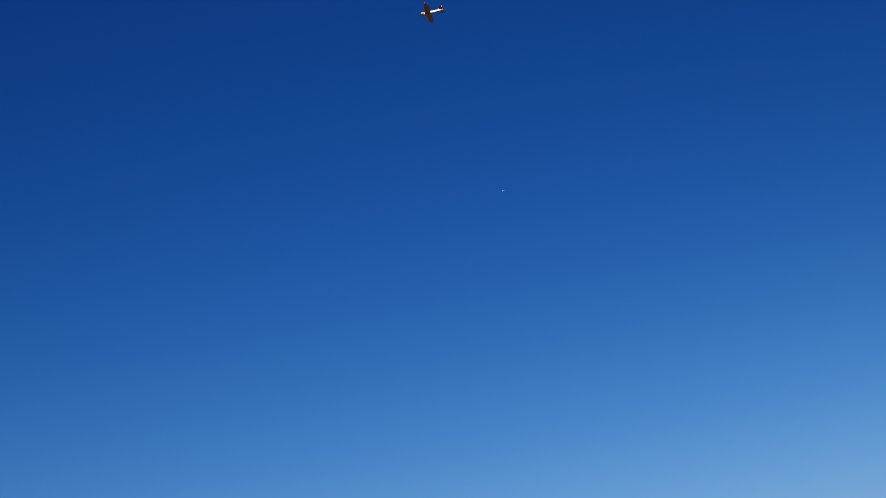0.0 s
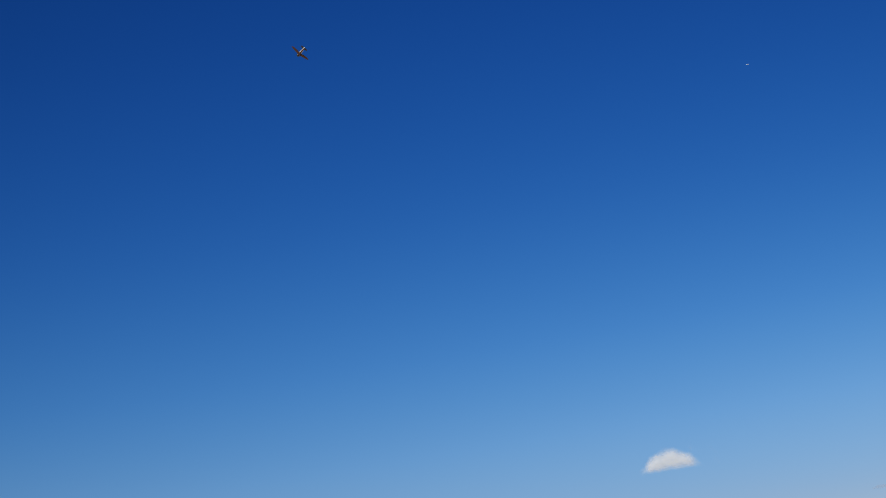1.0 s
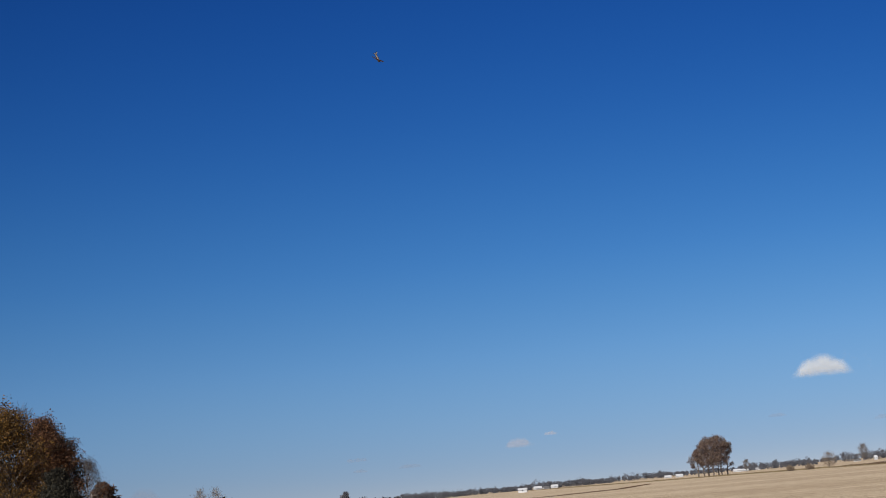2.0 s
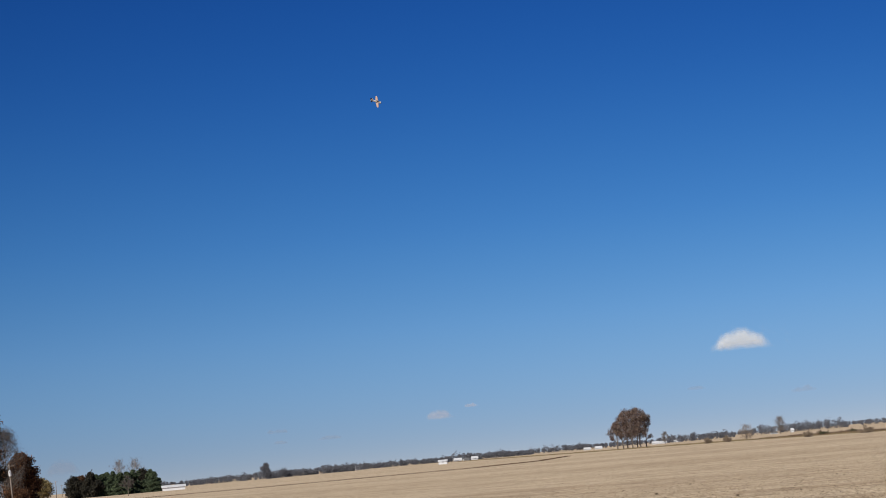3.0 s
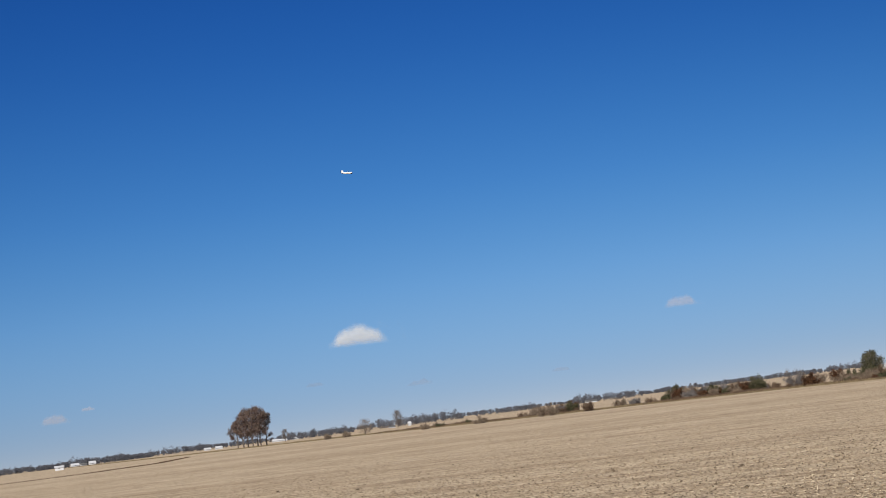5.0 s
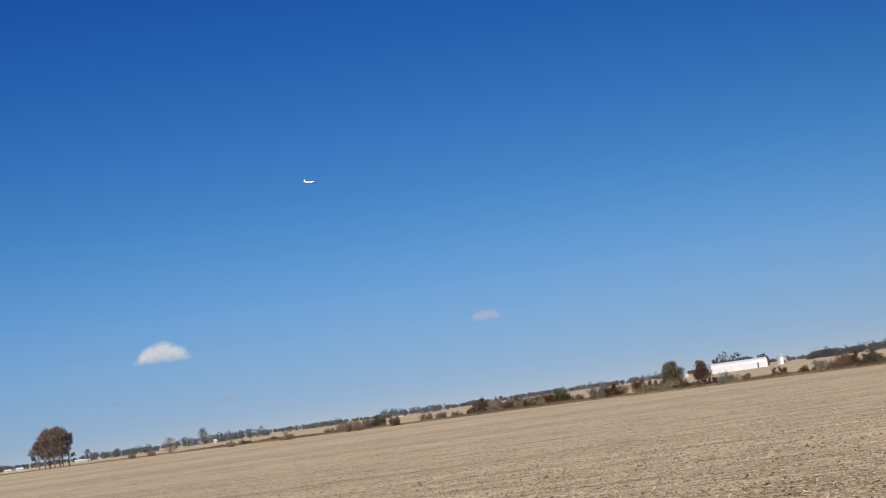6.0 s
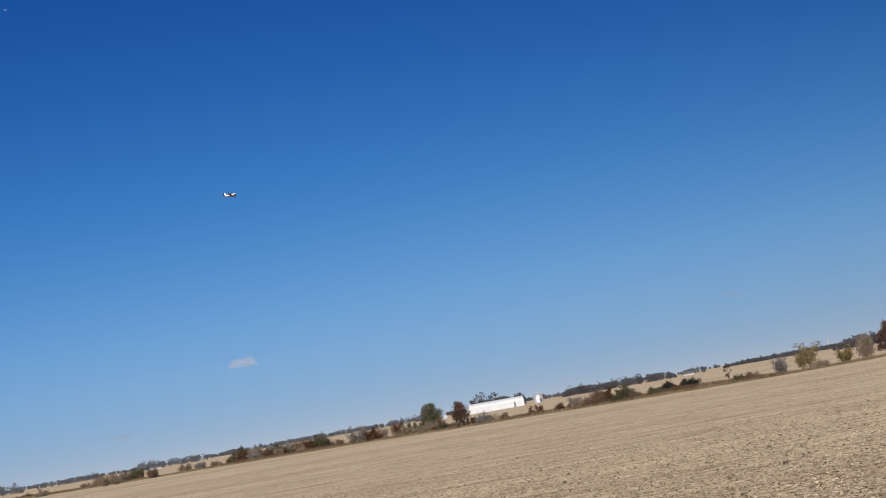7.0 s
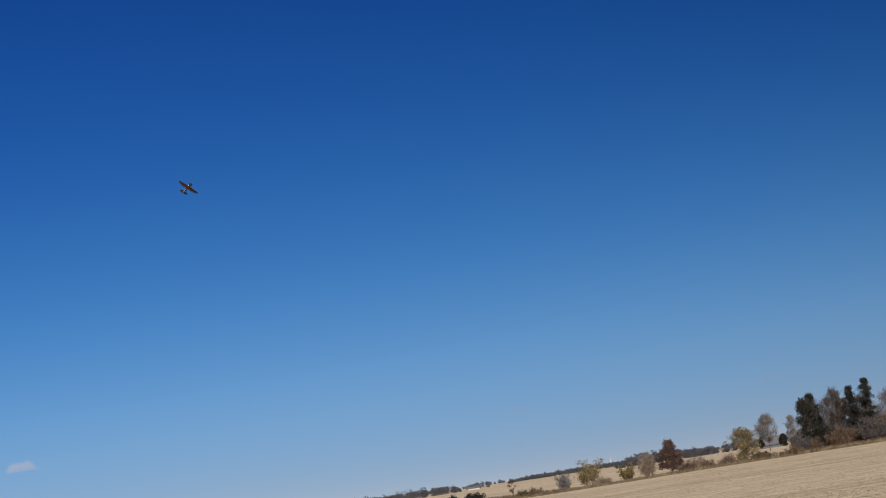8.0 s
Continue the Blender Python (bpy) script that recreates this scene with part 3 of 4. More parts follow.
woods("far_woods", 10.9, 13.8, 1400, 1400, 6.5, 6.8, M_FAR_HAZY, "dark woods beyond the ditch", 28, size=0.55)
woods("far_woods", 14.2, 16.2, 1700, 1700, 5.4, 5.4, M_FAR_HAZY, "dark woods beyond the ditch", 29)
woods("far_woods", 17.2, 19.4, 1450, 1450, 6.8, 6.1, M_FAR_HAZY, "dark woods beyond the ditch", 30, size=0.55)
woods("far_woods", 19.5, 24, 2300, 2300, 4.8, 5.4, M_FAR_HAZY, "far woods on the skyline, paled by haze in their colour", 31)
woods("far_woods", 24.2, 26.4, 1800, 1800, 6.1, 6.1, M_FAR_HAZY, "dark woods beyond the ditch", 32)
woods("far_woods", 27.6, 29.3, 985, 1000, 9.0, 8.6, M_FAR_DARK, "bare trees behind the barn", 33, size=0.85, thin=-0.6, ragged=0.2)
woods("far_woods", 29.9, 30.6, 2000, 2000, 4.1, 4.1, M_FAR_HAZY, "far woods on the skyline, paled by haze in their colour", 34)
woods("far_woods", 30.5, 34, 1250, 1200, 5.6, 5.4, M_FAR_DARK, "dense dark wood beyond the stubble", 35, gap=0.9, ragged=0.16, thin=-0.4)
woods("far_woods", 34.2, 34.9, 1350, 1350, 4.1, 3.4, M_FAR_HAZY, "bare trees by a far farm", 36)
woods("far_woods", 35.5, 39.5, 1900, 1700, 3.4, 4.4, M_FAR_DARK, "dark woods on the skyline", 37, size=0.6)
woods("far_woods", 38.8, 43.4, 900, 800, 5.2, 3.5, M_FAR_DARK, "bare dark woods behind the hedge", 38)
woods("far_woods", 43.4, 50, 900, 800, 4.8, 6.1, M_FAR_HAZY, "bare dark woods behind the hedge", 39)

woods("far_woods", -9.5, 18, 3600, 3600, 6.0, 6.0, M_FAR_HAZY, "low woods along the whole skyline in a haze-grey colour", 201, gap=7, depth=120, size=1.5, thin=-0.5)
woods("far_woods", 17.5, 50, 3600, 3600, 6.0, 6.0, M_FAR_HAZY, "low woods along the whole skyline in a haze-grey colour", 202, gap=7, depth=120, size=1.5, thin=-0.5)

# ---- trees along the road ----
for az, d, h, w, leaf, label, s, kw in (
        (-16.6, 215, 21.5, 15, M_GOLD, "tall autumn oak with golden brown leaves", 41, {}),
        (-15.0, 226, 21.6, 9, M_BROWN, "tall oak with thin dull brown leaves", 42, dict(per=60)),
        (-14.1, 212, 15.6, 10.5, M_BRONZE, "broad maple with dull golden leaves by the road", 43, {}),
        (-13.6, 275, 20.6, 6.5, M_TWIG_DARK, "slender grey tree with few leaves", 44, dict(per=50, size=0.15)),
        (-13.0, 252, 16.6, 9.6, M_RUST, "rust brown oak in full dry leaf", 45, {}),
        # the shaded right end of the wood, given by leaf colour
        (-12.65, 262, 15.2, 8, M_DARK, "dark leafy tree with shade put into its leaf colour", 46, {}),
        (-12.7, 208, 8.8, 5.0, M_DARK, "dark leafy tree at the edge of the road wood, coloured as shaded", 57, {}),
        (-11.75, 470, 18.6, 9, M_TWIG_DARK, "bare tree with fine grey twigs", 47, dict(per=160, size=0.14)),
        (-11.3, 480, 12.6, 8.5, M_RUST, "red-brown oak near the roadside poles", 48, dict(size=0.2)),
        (-10.75, 730, 8.0, 8, M_YELLOW, "small yellowing tree far down the road", 49, dict(size=0.25, per=60))):
    args = dict(clear=0.1, boughs=96, per=300, size=0.115, group="roadside trees", puff=0.14)
    args.update(kw)
    tree("roadside_tree", sited(az, d), h, w, leaf, label, s, **args)
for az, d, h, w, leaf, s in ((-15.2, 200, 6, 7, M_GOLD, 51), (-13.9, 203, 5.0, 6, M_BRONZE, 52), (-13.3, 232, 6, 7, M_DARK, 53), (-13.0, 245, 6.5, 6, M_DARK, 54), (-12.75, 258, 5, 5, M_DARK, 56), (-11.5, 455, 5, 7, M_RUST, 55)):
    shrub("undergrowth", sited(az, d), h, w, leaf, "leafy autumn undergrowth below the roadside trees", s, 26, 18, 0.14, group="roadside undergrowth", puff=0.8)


def pole(at, height, lean, can):
    p = empty("utility_pole", pose(*at, 0, lean, 10), "weathered wooden utility pole" + (" with a grey transformer" if can else ""), "pole", "roadside poles")
    bm = bmesh.new()
    lathe(bm, [(0.19, 0.19, -0.2, 0), (0.17, 0.17, height * 0.5, 0), (0.13, 0.13, height, 0)], 10)
    part("post", bm, M_POLE, p, smooth=True)
    bm = bmesh.new()
    box(bm, -1.1, 1.1, -0.16, -0.06, height - 0.55, height - 0.42, 0.01)
    arm = part("crossarm", bm, M_POLE, p)
    for x in (-1.0, -0.4, 0.4, 1.0):
        bm = bmesh.new()
        lathe(bm, [(0.03, 0.03, height - 0.42, -0.11), (0.07, 0.07, height - 0.36, -0.11), (0.05, 0.05, height - 0.26, -0.11)], 8)
        part("insulator", bm, M_GALV, arm)
    if can:
        bm = bmesh.new()
        lathe(bm, [(0.25, 0.25, height - 2.6, -0.42), (0.3, 0.3, height - 2.55, -0.42), (0.3, 0.3, height - 1.5, -0.42), (0.2, 0.2, height - 1.4, -0.42), (0.06, 0.06, height - 1.2, -0.42)], 14)
        part("transformer", bm, M_GALV, p, "pale grey transformer can")


pole(sited(-14.2, 184), 10, -8, True)
pole(sited(-11.6, 400), 9.4, -3, True)
pole(sited(-10.9, 690), 10.5, -3, False)
pole(sited(-10.33, 1000), 9, 0, False)
pole(sited(-10.16, 1300), 8, 0, False)

# pine grove across the field
rng = random.Random(5)
for k in range(15):
    az = -9.9 + 2.6 * (k + 0.5) / 15 + rng.uniform(-0.06, 0.06)
    h = 6.6 + 1.4 * math.sin((k + 1) / 16 * math.pi) ** 0.6 + rng.uniform(-0.4, 0.4)
    at = sited(az, 655 + rng.uniform(0, 40))
    if k in (1,):
        tree("grove_tree", at, h, 5.6, M_RUST, "russet tree at the edge of the pine grove", 60 + k, per=160, size=0.24, clear=0.0, group="grove trees")
    elif k in (0, 3, 12):
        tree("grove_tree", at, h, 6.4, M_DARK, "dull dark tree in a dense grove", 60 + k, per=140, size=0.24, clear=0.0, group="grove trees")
    else:
        conifer("grove_tree", at, h, 7.5, M_GREEN, "dark green pine in a dense grove", 60 + k, 0.0, 0.5, 1.6, "grove trees")
for az, s in ((-8.4, 76), (-7.95, 77)):
    tree("bare_tree", sited(az, 720), 12.4, 8, M_TWIG, "pale bare tree above the pine grove", s, M_PALE_BARK, per=60, size=0.2, group="bare trees")
tree("bare_tree", sited(-8.2, 520), 5.4, 3.6, M_TWIG_DARK, "slim bare tree standing before the pine grove", 79, M_BARK, per=50, size=0.13, clear=0.35, boughs=30, group="bare trees")
tree("far_tree", sited(-4.0, 1020), 8.2, 5.5, M_FAR_HAZY, "single taller tree in the far belt", 78, per=200, size=0.3, clear=0.05)

# lone clump in the field
for az, d, h, w, s in ((7.02, 856, 15.2, 9, 81), (7.3, 850, 17.0, 10.5, 82), (7.55, 852, 17.0, 10, 83), (7.15, 862, 17.2, 10, 84), (7.45, 866, 17.8, 11, 85), (6.84, 860, 12.2, 7, 86), (7.72, 858, 15.2, 8, 87)):
    tree("field_oak", sited(az, d), h, w, M_BROWN, "brown-leaved oak in a lone clump on the field", s, per=66, size=0.22, clear=0.26, boughs=38, puff=0.125, full=0.45, trunk_r=0.34, twig=M_TWIG_BROWN, group="lone clump of oaks")
tree("bare_tree", sited(8.3, 1000), 6.5, 4.2, M_TWIG, "small bare tree beside white sheds", 88, per=60, size=0.2, group="bare trees")
tree("bare_tree", sited(11.8, 1100), 9.6, 7.5, M_TWIG, "round-headed bare tree on the skyline", 89, per=70, size=0.25, group="bare trees")
tree("bare_tree", sited(10.77, 560), 4.6, 4.6, M_TWIG_BROWN, "small bare tree in the field edge", 90, per=60, size=0.12, clear=0.1, group="bare trees")

# ---- hedge along the ditch ----
for az, d, h, w, leaf, label, s, bare in (
        (9.6, 600, 1.8, 3, M_TWIG_BROWN, "low brown weeds at the field edge", 101, 0.3), (10.2, 580, 2.2, 3.5, M_TWIG_BROWN, "low brown brush at the field edge", 102, 0.3),
        (12.6, 470, 1.6, 3, M_TWIG_BROWN, "low brown brush at the field edge", 103, 0.3), (14.3, 430, 1.8, 4, M_TWIG_BROWN, "low brown brush in the ditch", 104, 0.3),
        (16.2, 395, 2.9, 3.2, M_TWIG_BROWN, "bare brown bush in the ditch", 105, 0.2), (16.6, 392, 2.8, 3.2, M_TWIG_BROWN, "bare brown bush in the ditch", 106, 0.2),
        (17.7, 390, 2.1, 2.8, M_BRUSH, "small round brown shrub in the ditch", 107, 0.1), (18.7, 390, 1.9, 3.5, M_TWIG_BROWN, "low purplish brush in the ditch", 108, 0.2), (19.1, 388, 1.9, 3.5, M_TWIG, "low grey brush in the ditch", 109, 0.2),
        (20.33, 390, 3.3, 3.2, M_OLIVE, "olive evergreen shrub in the ditch", 110, 0.0), (20.8, 385, 2.6, 4, M_TWIG_BROWN, "bare brown brush in the ditch", 111, 0.2), (21.3, 380, 3.0, 4, M_TWIG, "bare grey brush in the ditch", 112, 0.3),
        (21.8, 375, 2.9, 4, M_TWIG, "bare grey brush in the ditch", 113, 0.3), (22.3, 360, 2.4, 4, M_TWIG_BROWN, "bare brown brush in the ditch", 114, 0.2), (22.92, 350, 3.2, 3.2, M_OLIVE, "olive evergreen shrub in the ditch", 115, 0.0),
        (24.0, 325, 3.4, 3.4, M_TWIG, "pale bare sapling in the ditch", 116, 0.3), (24.5, 320, 2.2, 3.5, M_RUST, "rusty low brush in the ditch", 117, 0.2), (25.4, 310, 2.0, 4, M_TWIG_BROWN, "bare brown brush in the ditch", 118, 0.2),
        (27.9, 280, 2.0, 3, M_TWIG, "thin grey saplings before the barn", 120, 0.6), (26.2, 300, 1.8, 3.5, M_TWIG_BROWN, "low brown brush in the ditch", 121, 0.2),
        (31.0, 258, 2.0, 3, M_TWIG, "thin grey brush in the ditch", 122, 0.3), (31.6, 256, 2.3, 2.6, M_TWIG_BROWN, "bare brown brush in the ditch", 123, 0.2), (31.75, 254, 2.3, 2.6, M_RUST, "purplish brown shrub in the ditch", 124, 0.0), (32.4, 250, 2.2, 2.6, M_OLIVE, "green shrub in the ditch", 125, 0.0),
        (33.6, 248, 1.6, 3, M_DARK, "low dark brush in the ditch", 126, 0.1), (34.4, 246, 1.7, 3, M_DARK, "low dark brush in the ditch", 127, 0.1),
        (37.95, 240, 4.2, 3.2, M_YELLOW, "yellowing willow bush in the ditch", 128, 0.2), (39.15, 246, 2.4, 1.9, M_YELLOW, "yellow-leaved shrub in the ditch", 129, 0.1), (39.75, 246, 3.4, 2.6, M_TWIG_BROWN, "bare brown brush in the ditch", 130, 0.3),
        (41.3, 246, 1.8, 2.5, M_TWIG_BROWN, "low brown brush in the ditch", 131, 0.2), (37.2, 236, 2.2, 2.0, M_TWIG, "thin grey brush in the ditch", 132, 0.4)):
    shrub("ditch_bush", sited(az, d), h, w, leaf, label, s, 20 if leaf is M_YELLOW else 14, 5 if leaf is M_YELLOW else 12, 0.1, M_TWIG if leaf is M_TWIG else M_TWIG_BROWN, bare, "bushes along the ditch")
rng = random.Random(23)
for k in range(34):
    az = rng.uniform(20.1, 23.6) if k < 20 else rng.uniform(15.8, 17.4) if k < 27 else rng.uniform(24.0, 27.2)
    leaf = rng.choice((M_TWIG_BROWN, M_TWIG, M_BRUSH, M_RUST, M_OLIVE))
    shrub("ditch_bush", sited(az, 398 - 9.5 * (az - 19) + rng.uniform(-4, 4)), rng.uniform(1.5, 2.7), rng.uniform(2.4, 4.2), leaf, "tangled brown brush in the ditch", 400 + k, 14, 12, 0.1, M_TWIG_BROWN, 0.2, "bushes along the ditch")
rng = random.Random(9)
for k in range(46):
    i = rng.uniform(3.3, 10.9)
    (x0, y0), (x1, y1) = DITCH[int(i)], DITCH[int(i) + 1]
    f = i - int(i)
    h = rng.uniform(0.8, 1.7)
    kind = rng.choice((M_BRUSH, M_BRUSH, M_TWIG_BROWN, M_OLIVE, M_RUST))
    shrub("low_brush", Vector((x0 + (x1 - x0) * f + rng.gauss(0, 0.8), y0 + (y1 - y0) * f, 0)), h, h * rng.uniform(1.3, 2.4), kind, "low tangled brown brush along the ditch", 300 + k, 10, 12, 0.08, M_TWIG_BROWN, 0.2, "low brush along the ditch", 0.3)
tree("hedge_tree", sited(26.35, 470), 5.2, 6.4, M_OLIVE, "round olive green tree near the barn", 140, per=90, size=0.17, clear=0.05, full=0.7, twig=M_TWIG, group="hedge trees")
tree("hedge_tree", sited(27.25, 284), 3.7, 3.1, M_MAROON, "dark red-brown tree in the ditch before the barn", 139, per=100, size=0.09, clear=0.06, full=0.7, twig=M_TWIG_BROWN, group="hedge trees")
tree("hedge_tree", sited(40.52, 247), 4.1, 2.9, M_MAROON, "dark maroon round tree in the ditch", 141, per=130, size=0.09, clear=0.03, twig=M_TWIG_BROWN, group="hedge trees")
tree("hedge_tree", sited(42.78, 260), 4.9, 3.6, M_YELLOW, "yellow-leaved tree in the ditch", 142, per=90, size=0.09, clear=0.06, twig=M_TWIG_BROWN, group="hedge trees")
tree("sapling", sited(35.57, 240), 2.5, 0.9, M_MAROON, "thin dark sapling in the ditch", 143, per=16, size=0.07, clear=0.3, boughs=14, group="hedge trees")
tree("bare_tree", sited(43.55, 420), 7.7, 4.7, M_TWIG, "grey bare tree with a round head by the house", 144, per=170, size=0.15, clear=0.3, boughs=60, group="bare trees")
tree("bare_tree", sited(44.3, 400), 6.6, 3.0, M_TWIG, "slender pale bare tree by the wood", 145, M_PALE_BARK, per=90, size=0.14, clear=0.2, group="bare trees")
tree("yard_tree", sited(43.98, 545), 3.4, 2.2, M_DARK, "small dark tree beside the house", 161, per=90, size=0.16, clear=0.05, group="trees by the house")
tree("yard_tree", sited(43.32, 545), 3.6, 1.4, M_DARK, "narrow dark tree beside the house", 162, per=90, size=0.16, clear=0.05, group="trees by the house")
for az, d, h, w, leaf, s in ((44.75, 300, 8.0, 3.6, M_DARK, 146), (45.0, 312, 7.6, 4.2, M_TWIG_DARK, 147), (44.95, 305, 8.4, 3.4, M_DARK, 163), (45.6, 300, 8.9, 3.8, M_TWIG_DARK, 148), (45.75, 314, 8.4, 3.6, M_RUST, 149), (45.45, 318, 7.4, 4.0, M_TWIG_DARK, 164),
                             (46.45, 312, 7.2, 4.6, M_TWIG_DARK, 165), (47.3, 305, 7.4, 5, M_TWIG, 150), (48.3, 300, 8.5, 5, M_DARK, 151), (49.2, 305, 9.0, 5, M_TWIG_DARK, 166)):
    tree("wood_tree", sited(az, d), h, w, leaf, "tall dark bare tree at the wood's corner" if leaf is not M_DARK else "tall dark-leaved tree at the wood's corner", s, M_BARK, per=110, size=0.12, boughs=56, clear=0.12, full=0.6, twig=M_TWIG_DARK, group="wood at the field corner")
for az, d, h, w, s in ((46.15, 296, 8.6, 3.8, 152), (46.62, 298, 9.5, 4.8, 153), (47.9, 300, 8.8, 5, 154)):
    conifer("wood_pine", sited(az, d), h, w, M_DARK, "ragged dark pine at the wood's corner", s, 0.3, 0.2, 1.15, "wood at the field corner", 0.36)
for k in range(20):
    leaf = (M_TWIG_DARK, M_TWIG_DARK, M_BRUSH, M_DARK, M_TWIG_DARK, M_BRUSH)[k % 6]
    shrub("undergrowth", sited(44.45 + 0.22 * k, 284 + (k * 7) % 17), 2.3 + 0.5 * (k * 5 % 4), 3.6, leaf, "dark brown undergrowth at the foot of the wood", 170 + k, 20, 16, 0.12, M_TWIG_DARK, 0.0, "wood undergrowth", 0.5)


# ---- clouds ----
def cloud_material(name, dense, edge, white):
    """Vapour that thins out towards its rim."""
    m, n, l, b = material(name, 1.0)
    b.inputs["Base Color"].default_value = (*white, 1)
    b.inputs["Specular IOR Level"].default_value = 0.0
    rim = n.new("ShaderNodeVertexColor")
    rim.layer_name = "rim"
    wisp = noise_at(n, l, 0.035, 5, 0.6)
    add = n.new("ShaderNodeMath")
    add.operation = "MULTIPLY_ADD"
    add.inputs[1].default_value = edge
    l.new(wisp, add.inputs[0])
    l.new(rim.outputs[0], add.inputs[2])
    step = n.new("ShaderNodeMapRange")
    step.interpolation_type = "SMOOTHSTEP"
    step.inputs["From Min"].default_value, step.inputs["From Max"].default_value, step.inputs["To Max"].default_value = 0.02 + edge * 0.5, 0.9 + edge * 0.5, dense
    l.new(add.outputs[0], step.inputs[0])
    t, s = n.new("ShaderNodeBsdfTransparent"), n.new("ShaderNodeMixShader")
    glow = n.new("ShaderNodeBsdfTranslucent")
    glow.inputs[0].default_value = (*white, 1)
    body = n.new("ShaderNodeMixShader")
    body.inputs[0].default_value = 0.35
    l.new(b.outputs[0], body.inputs[1])
    l.new(glow.outputs[0], body.inputs[2])
    l.new(step.outputs[0], s.inputs[0])
    l.new(t.outputs[0], s.inputs[1])
    l.new(body.outputs[0], s.inputs[2])
    l.new(s.outputs[0], n["Material Output"].inputs[0])
    return m


M_CLOUD = cloud_material("cloud", 0.54, 0.7, (0.63, 0.655, 0.67))
M_HAZE_CLOUD = cloud_material("thin_cloud", 0.22, 0.6, (0.5, 0.48, 0.51))
M_STREAK = cloud_material("faint_cloud", 0.11, 0.7, (0.3, 0.29, 0.335))


def cloud(az, el, width, height, label, seed, mat, heap=1.0, d=4500):
    """A soft bank of vapour: a lumpy front and back that thin to a rim; heap 1 is domed with a flat foot and a trailing end, 0 a flat streak."""
    nx, nz = 96, 48
    verts, faces, rims = [], [], []
    for side in (-1, 1):
        base = len(verts)
        for i in range(nx + 1):
            for k in range(nz + 1):
                u, w = 2 * i / nx - 1, k / nz
                dome = max(1 - abs((u + 0.16) / 0.8) ** 2.1, 0) ** 0.75
                tail = max(0.42 - 0.42 * u, 0) if u > 0 else 0
                flat = (1 - abs(u) ** 3) * (0.72 + 0.3 * noise.noise((u * 2.6, seed, 4)))
                crown = max(max(dome, tail) * heap + flat * (1 - heap), 0) * (0.95 + 0.05 * noise.noise((u * 3.2, seed + 0.5, 0)) + 0.05 * noise.noise((u * 9, seed, 2)))
                ragged = 1 + 0.14 * noise.noise((u * 5, w * 3, seed + 7))
                inside = min((1 - abs(u)) * 3.0, 1) * min(max((crown - w) * 2.0, 0), 1) * min(w * (2.4 + 0.4 * heap), 1) * (1.7 - 0.7 * heap)
                bulge = math.sqrt(max(inside, 0)) * 0.03 * width * (1 + 0.2 * noise.noise((u * 3, w * 2, seed + side)))
                verts.append((u * width / 2, side * bulge, w * height))
                rims.append(min(max(inside * ragged, 0), 1))
        for i in range(nx):
            for k in range(nz):
                a = base + i * (nz + 1) + k
                faces.append((a, a + 1, a + nz + 2, a + nz + 1))
    c = link_mesh("cloud", verts, faces, mat, smooth=True)
    layer = c.data.color_attributes.new("rim", "FLOAT_COLOR", "POINT")
    layer.data.foreach_set("color", np.repeat(np.array(rims)[:, None], 4, 1).ravel())
    c.matrix_world = pose(*(sited(az, d, math.tan(radians(el)) * d)), 0, 0, -az)
    return tagged(c, label, "cloud", "clouds")


cloud(11.1, 2.53, 200, 62, "small white heaped cloud with a soft rim", 201, M_CLOUD)
cloud(21.0, 2.5, 108, 40, "small flat pale cloud", 202, M_HAZE_CLOUD, 0.35)
cloud(1.5, 1.25, 90, 34, "thin pale cloud low in the sky", 203, M_HAZE_CLOUD, 0.4)
cloud(2.46, 1.55, 44, 16, "thin wisp of cloud low in the sky", 204, M_HAZE_CLOUD, 0.0)
cloud(-10.0, 0.5, 120, 52, "faint grey cloud bank on the horizon", 205, M_STREAK, 0.9)
for az, el, w, h, s in ((36.2, 2.05, 74, 16, 206), (43.8, 1.85, 84, 16, 207), (-3.56, 1.25, 70, 18, 208), (12.65, 1.1, 80, 24, 209), (-3.5, 0.92, 46, 14, 210), (-1.95, 0.93, 74, 18, 211), (9.4, 1.45, 60, 18, 212), (17.0, 1.0, 60, 16, 213)):
    cloud(az, el, w, h, "faint streak of cloud", s, M_STREAK, 0.0)


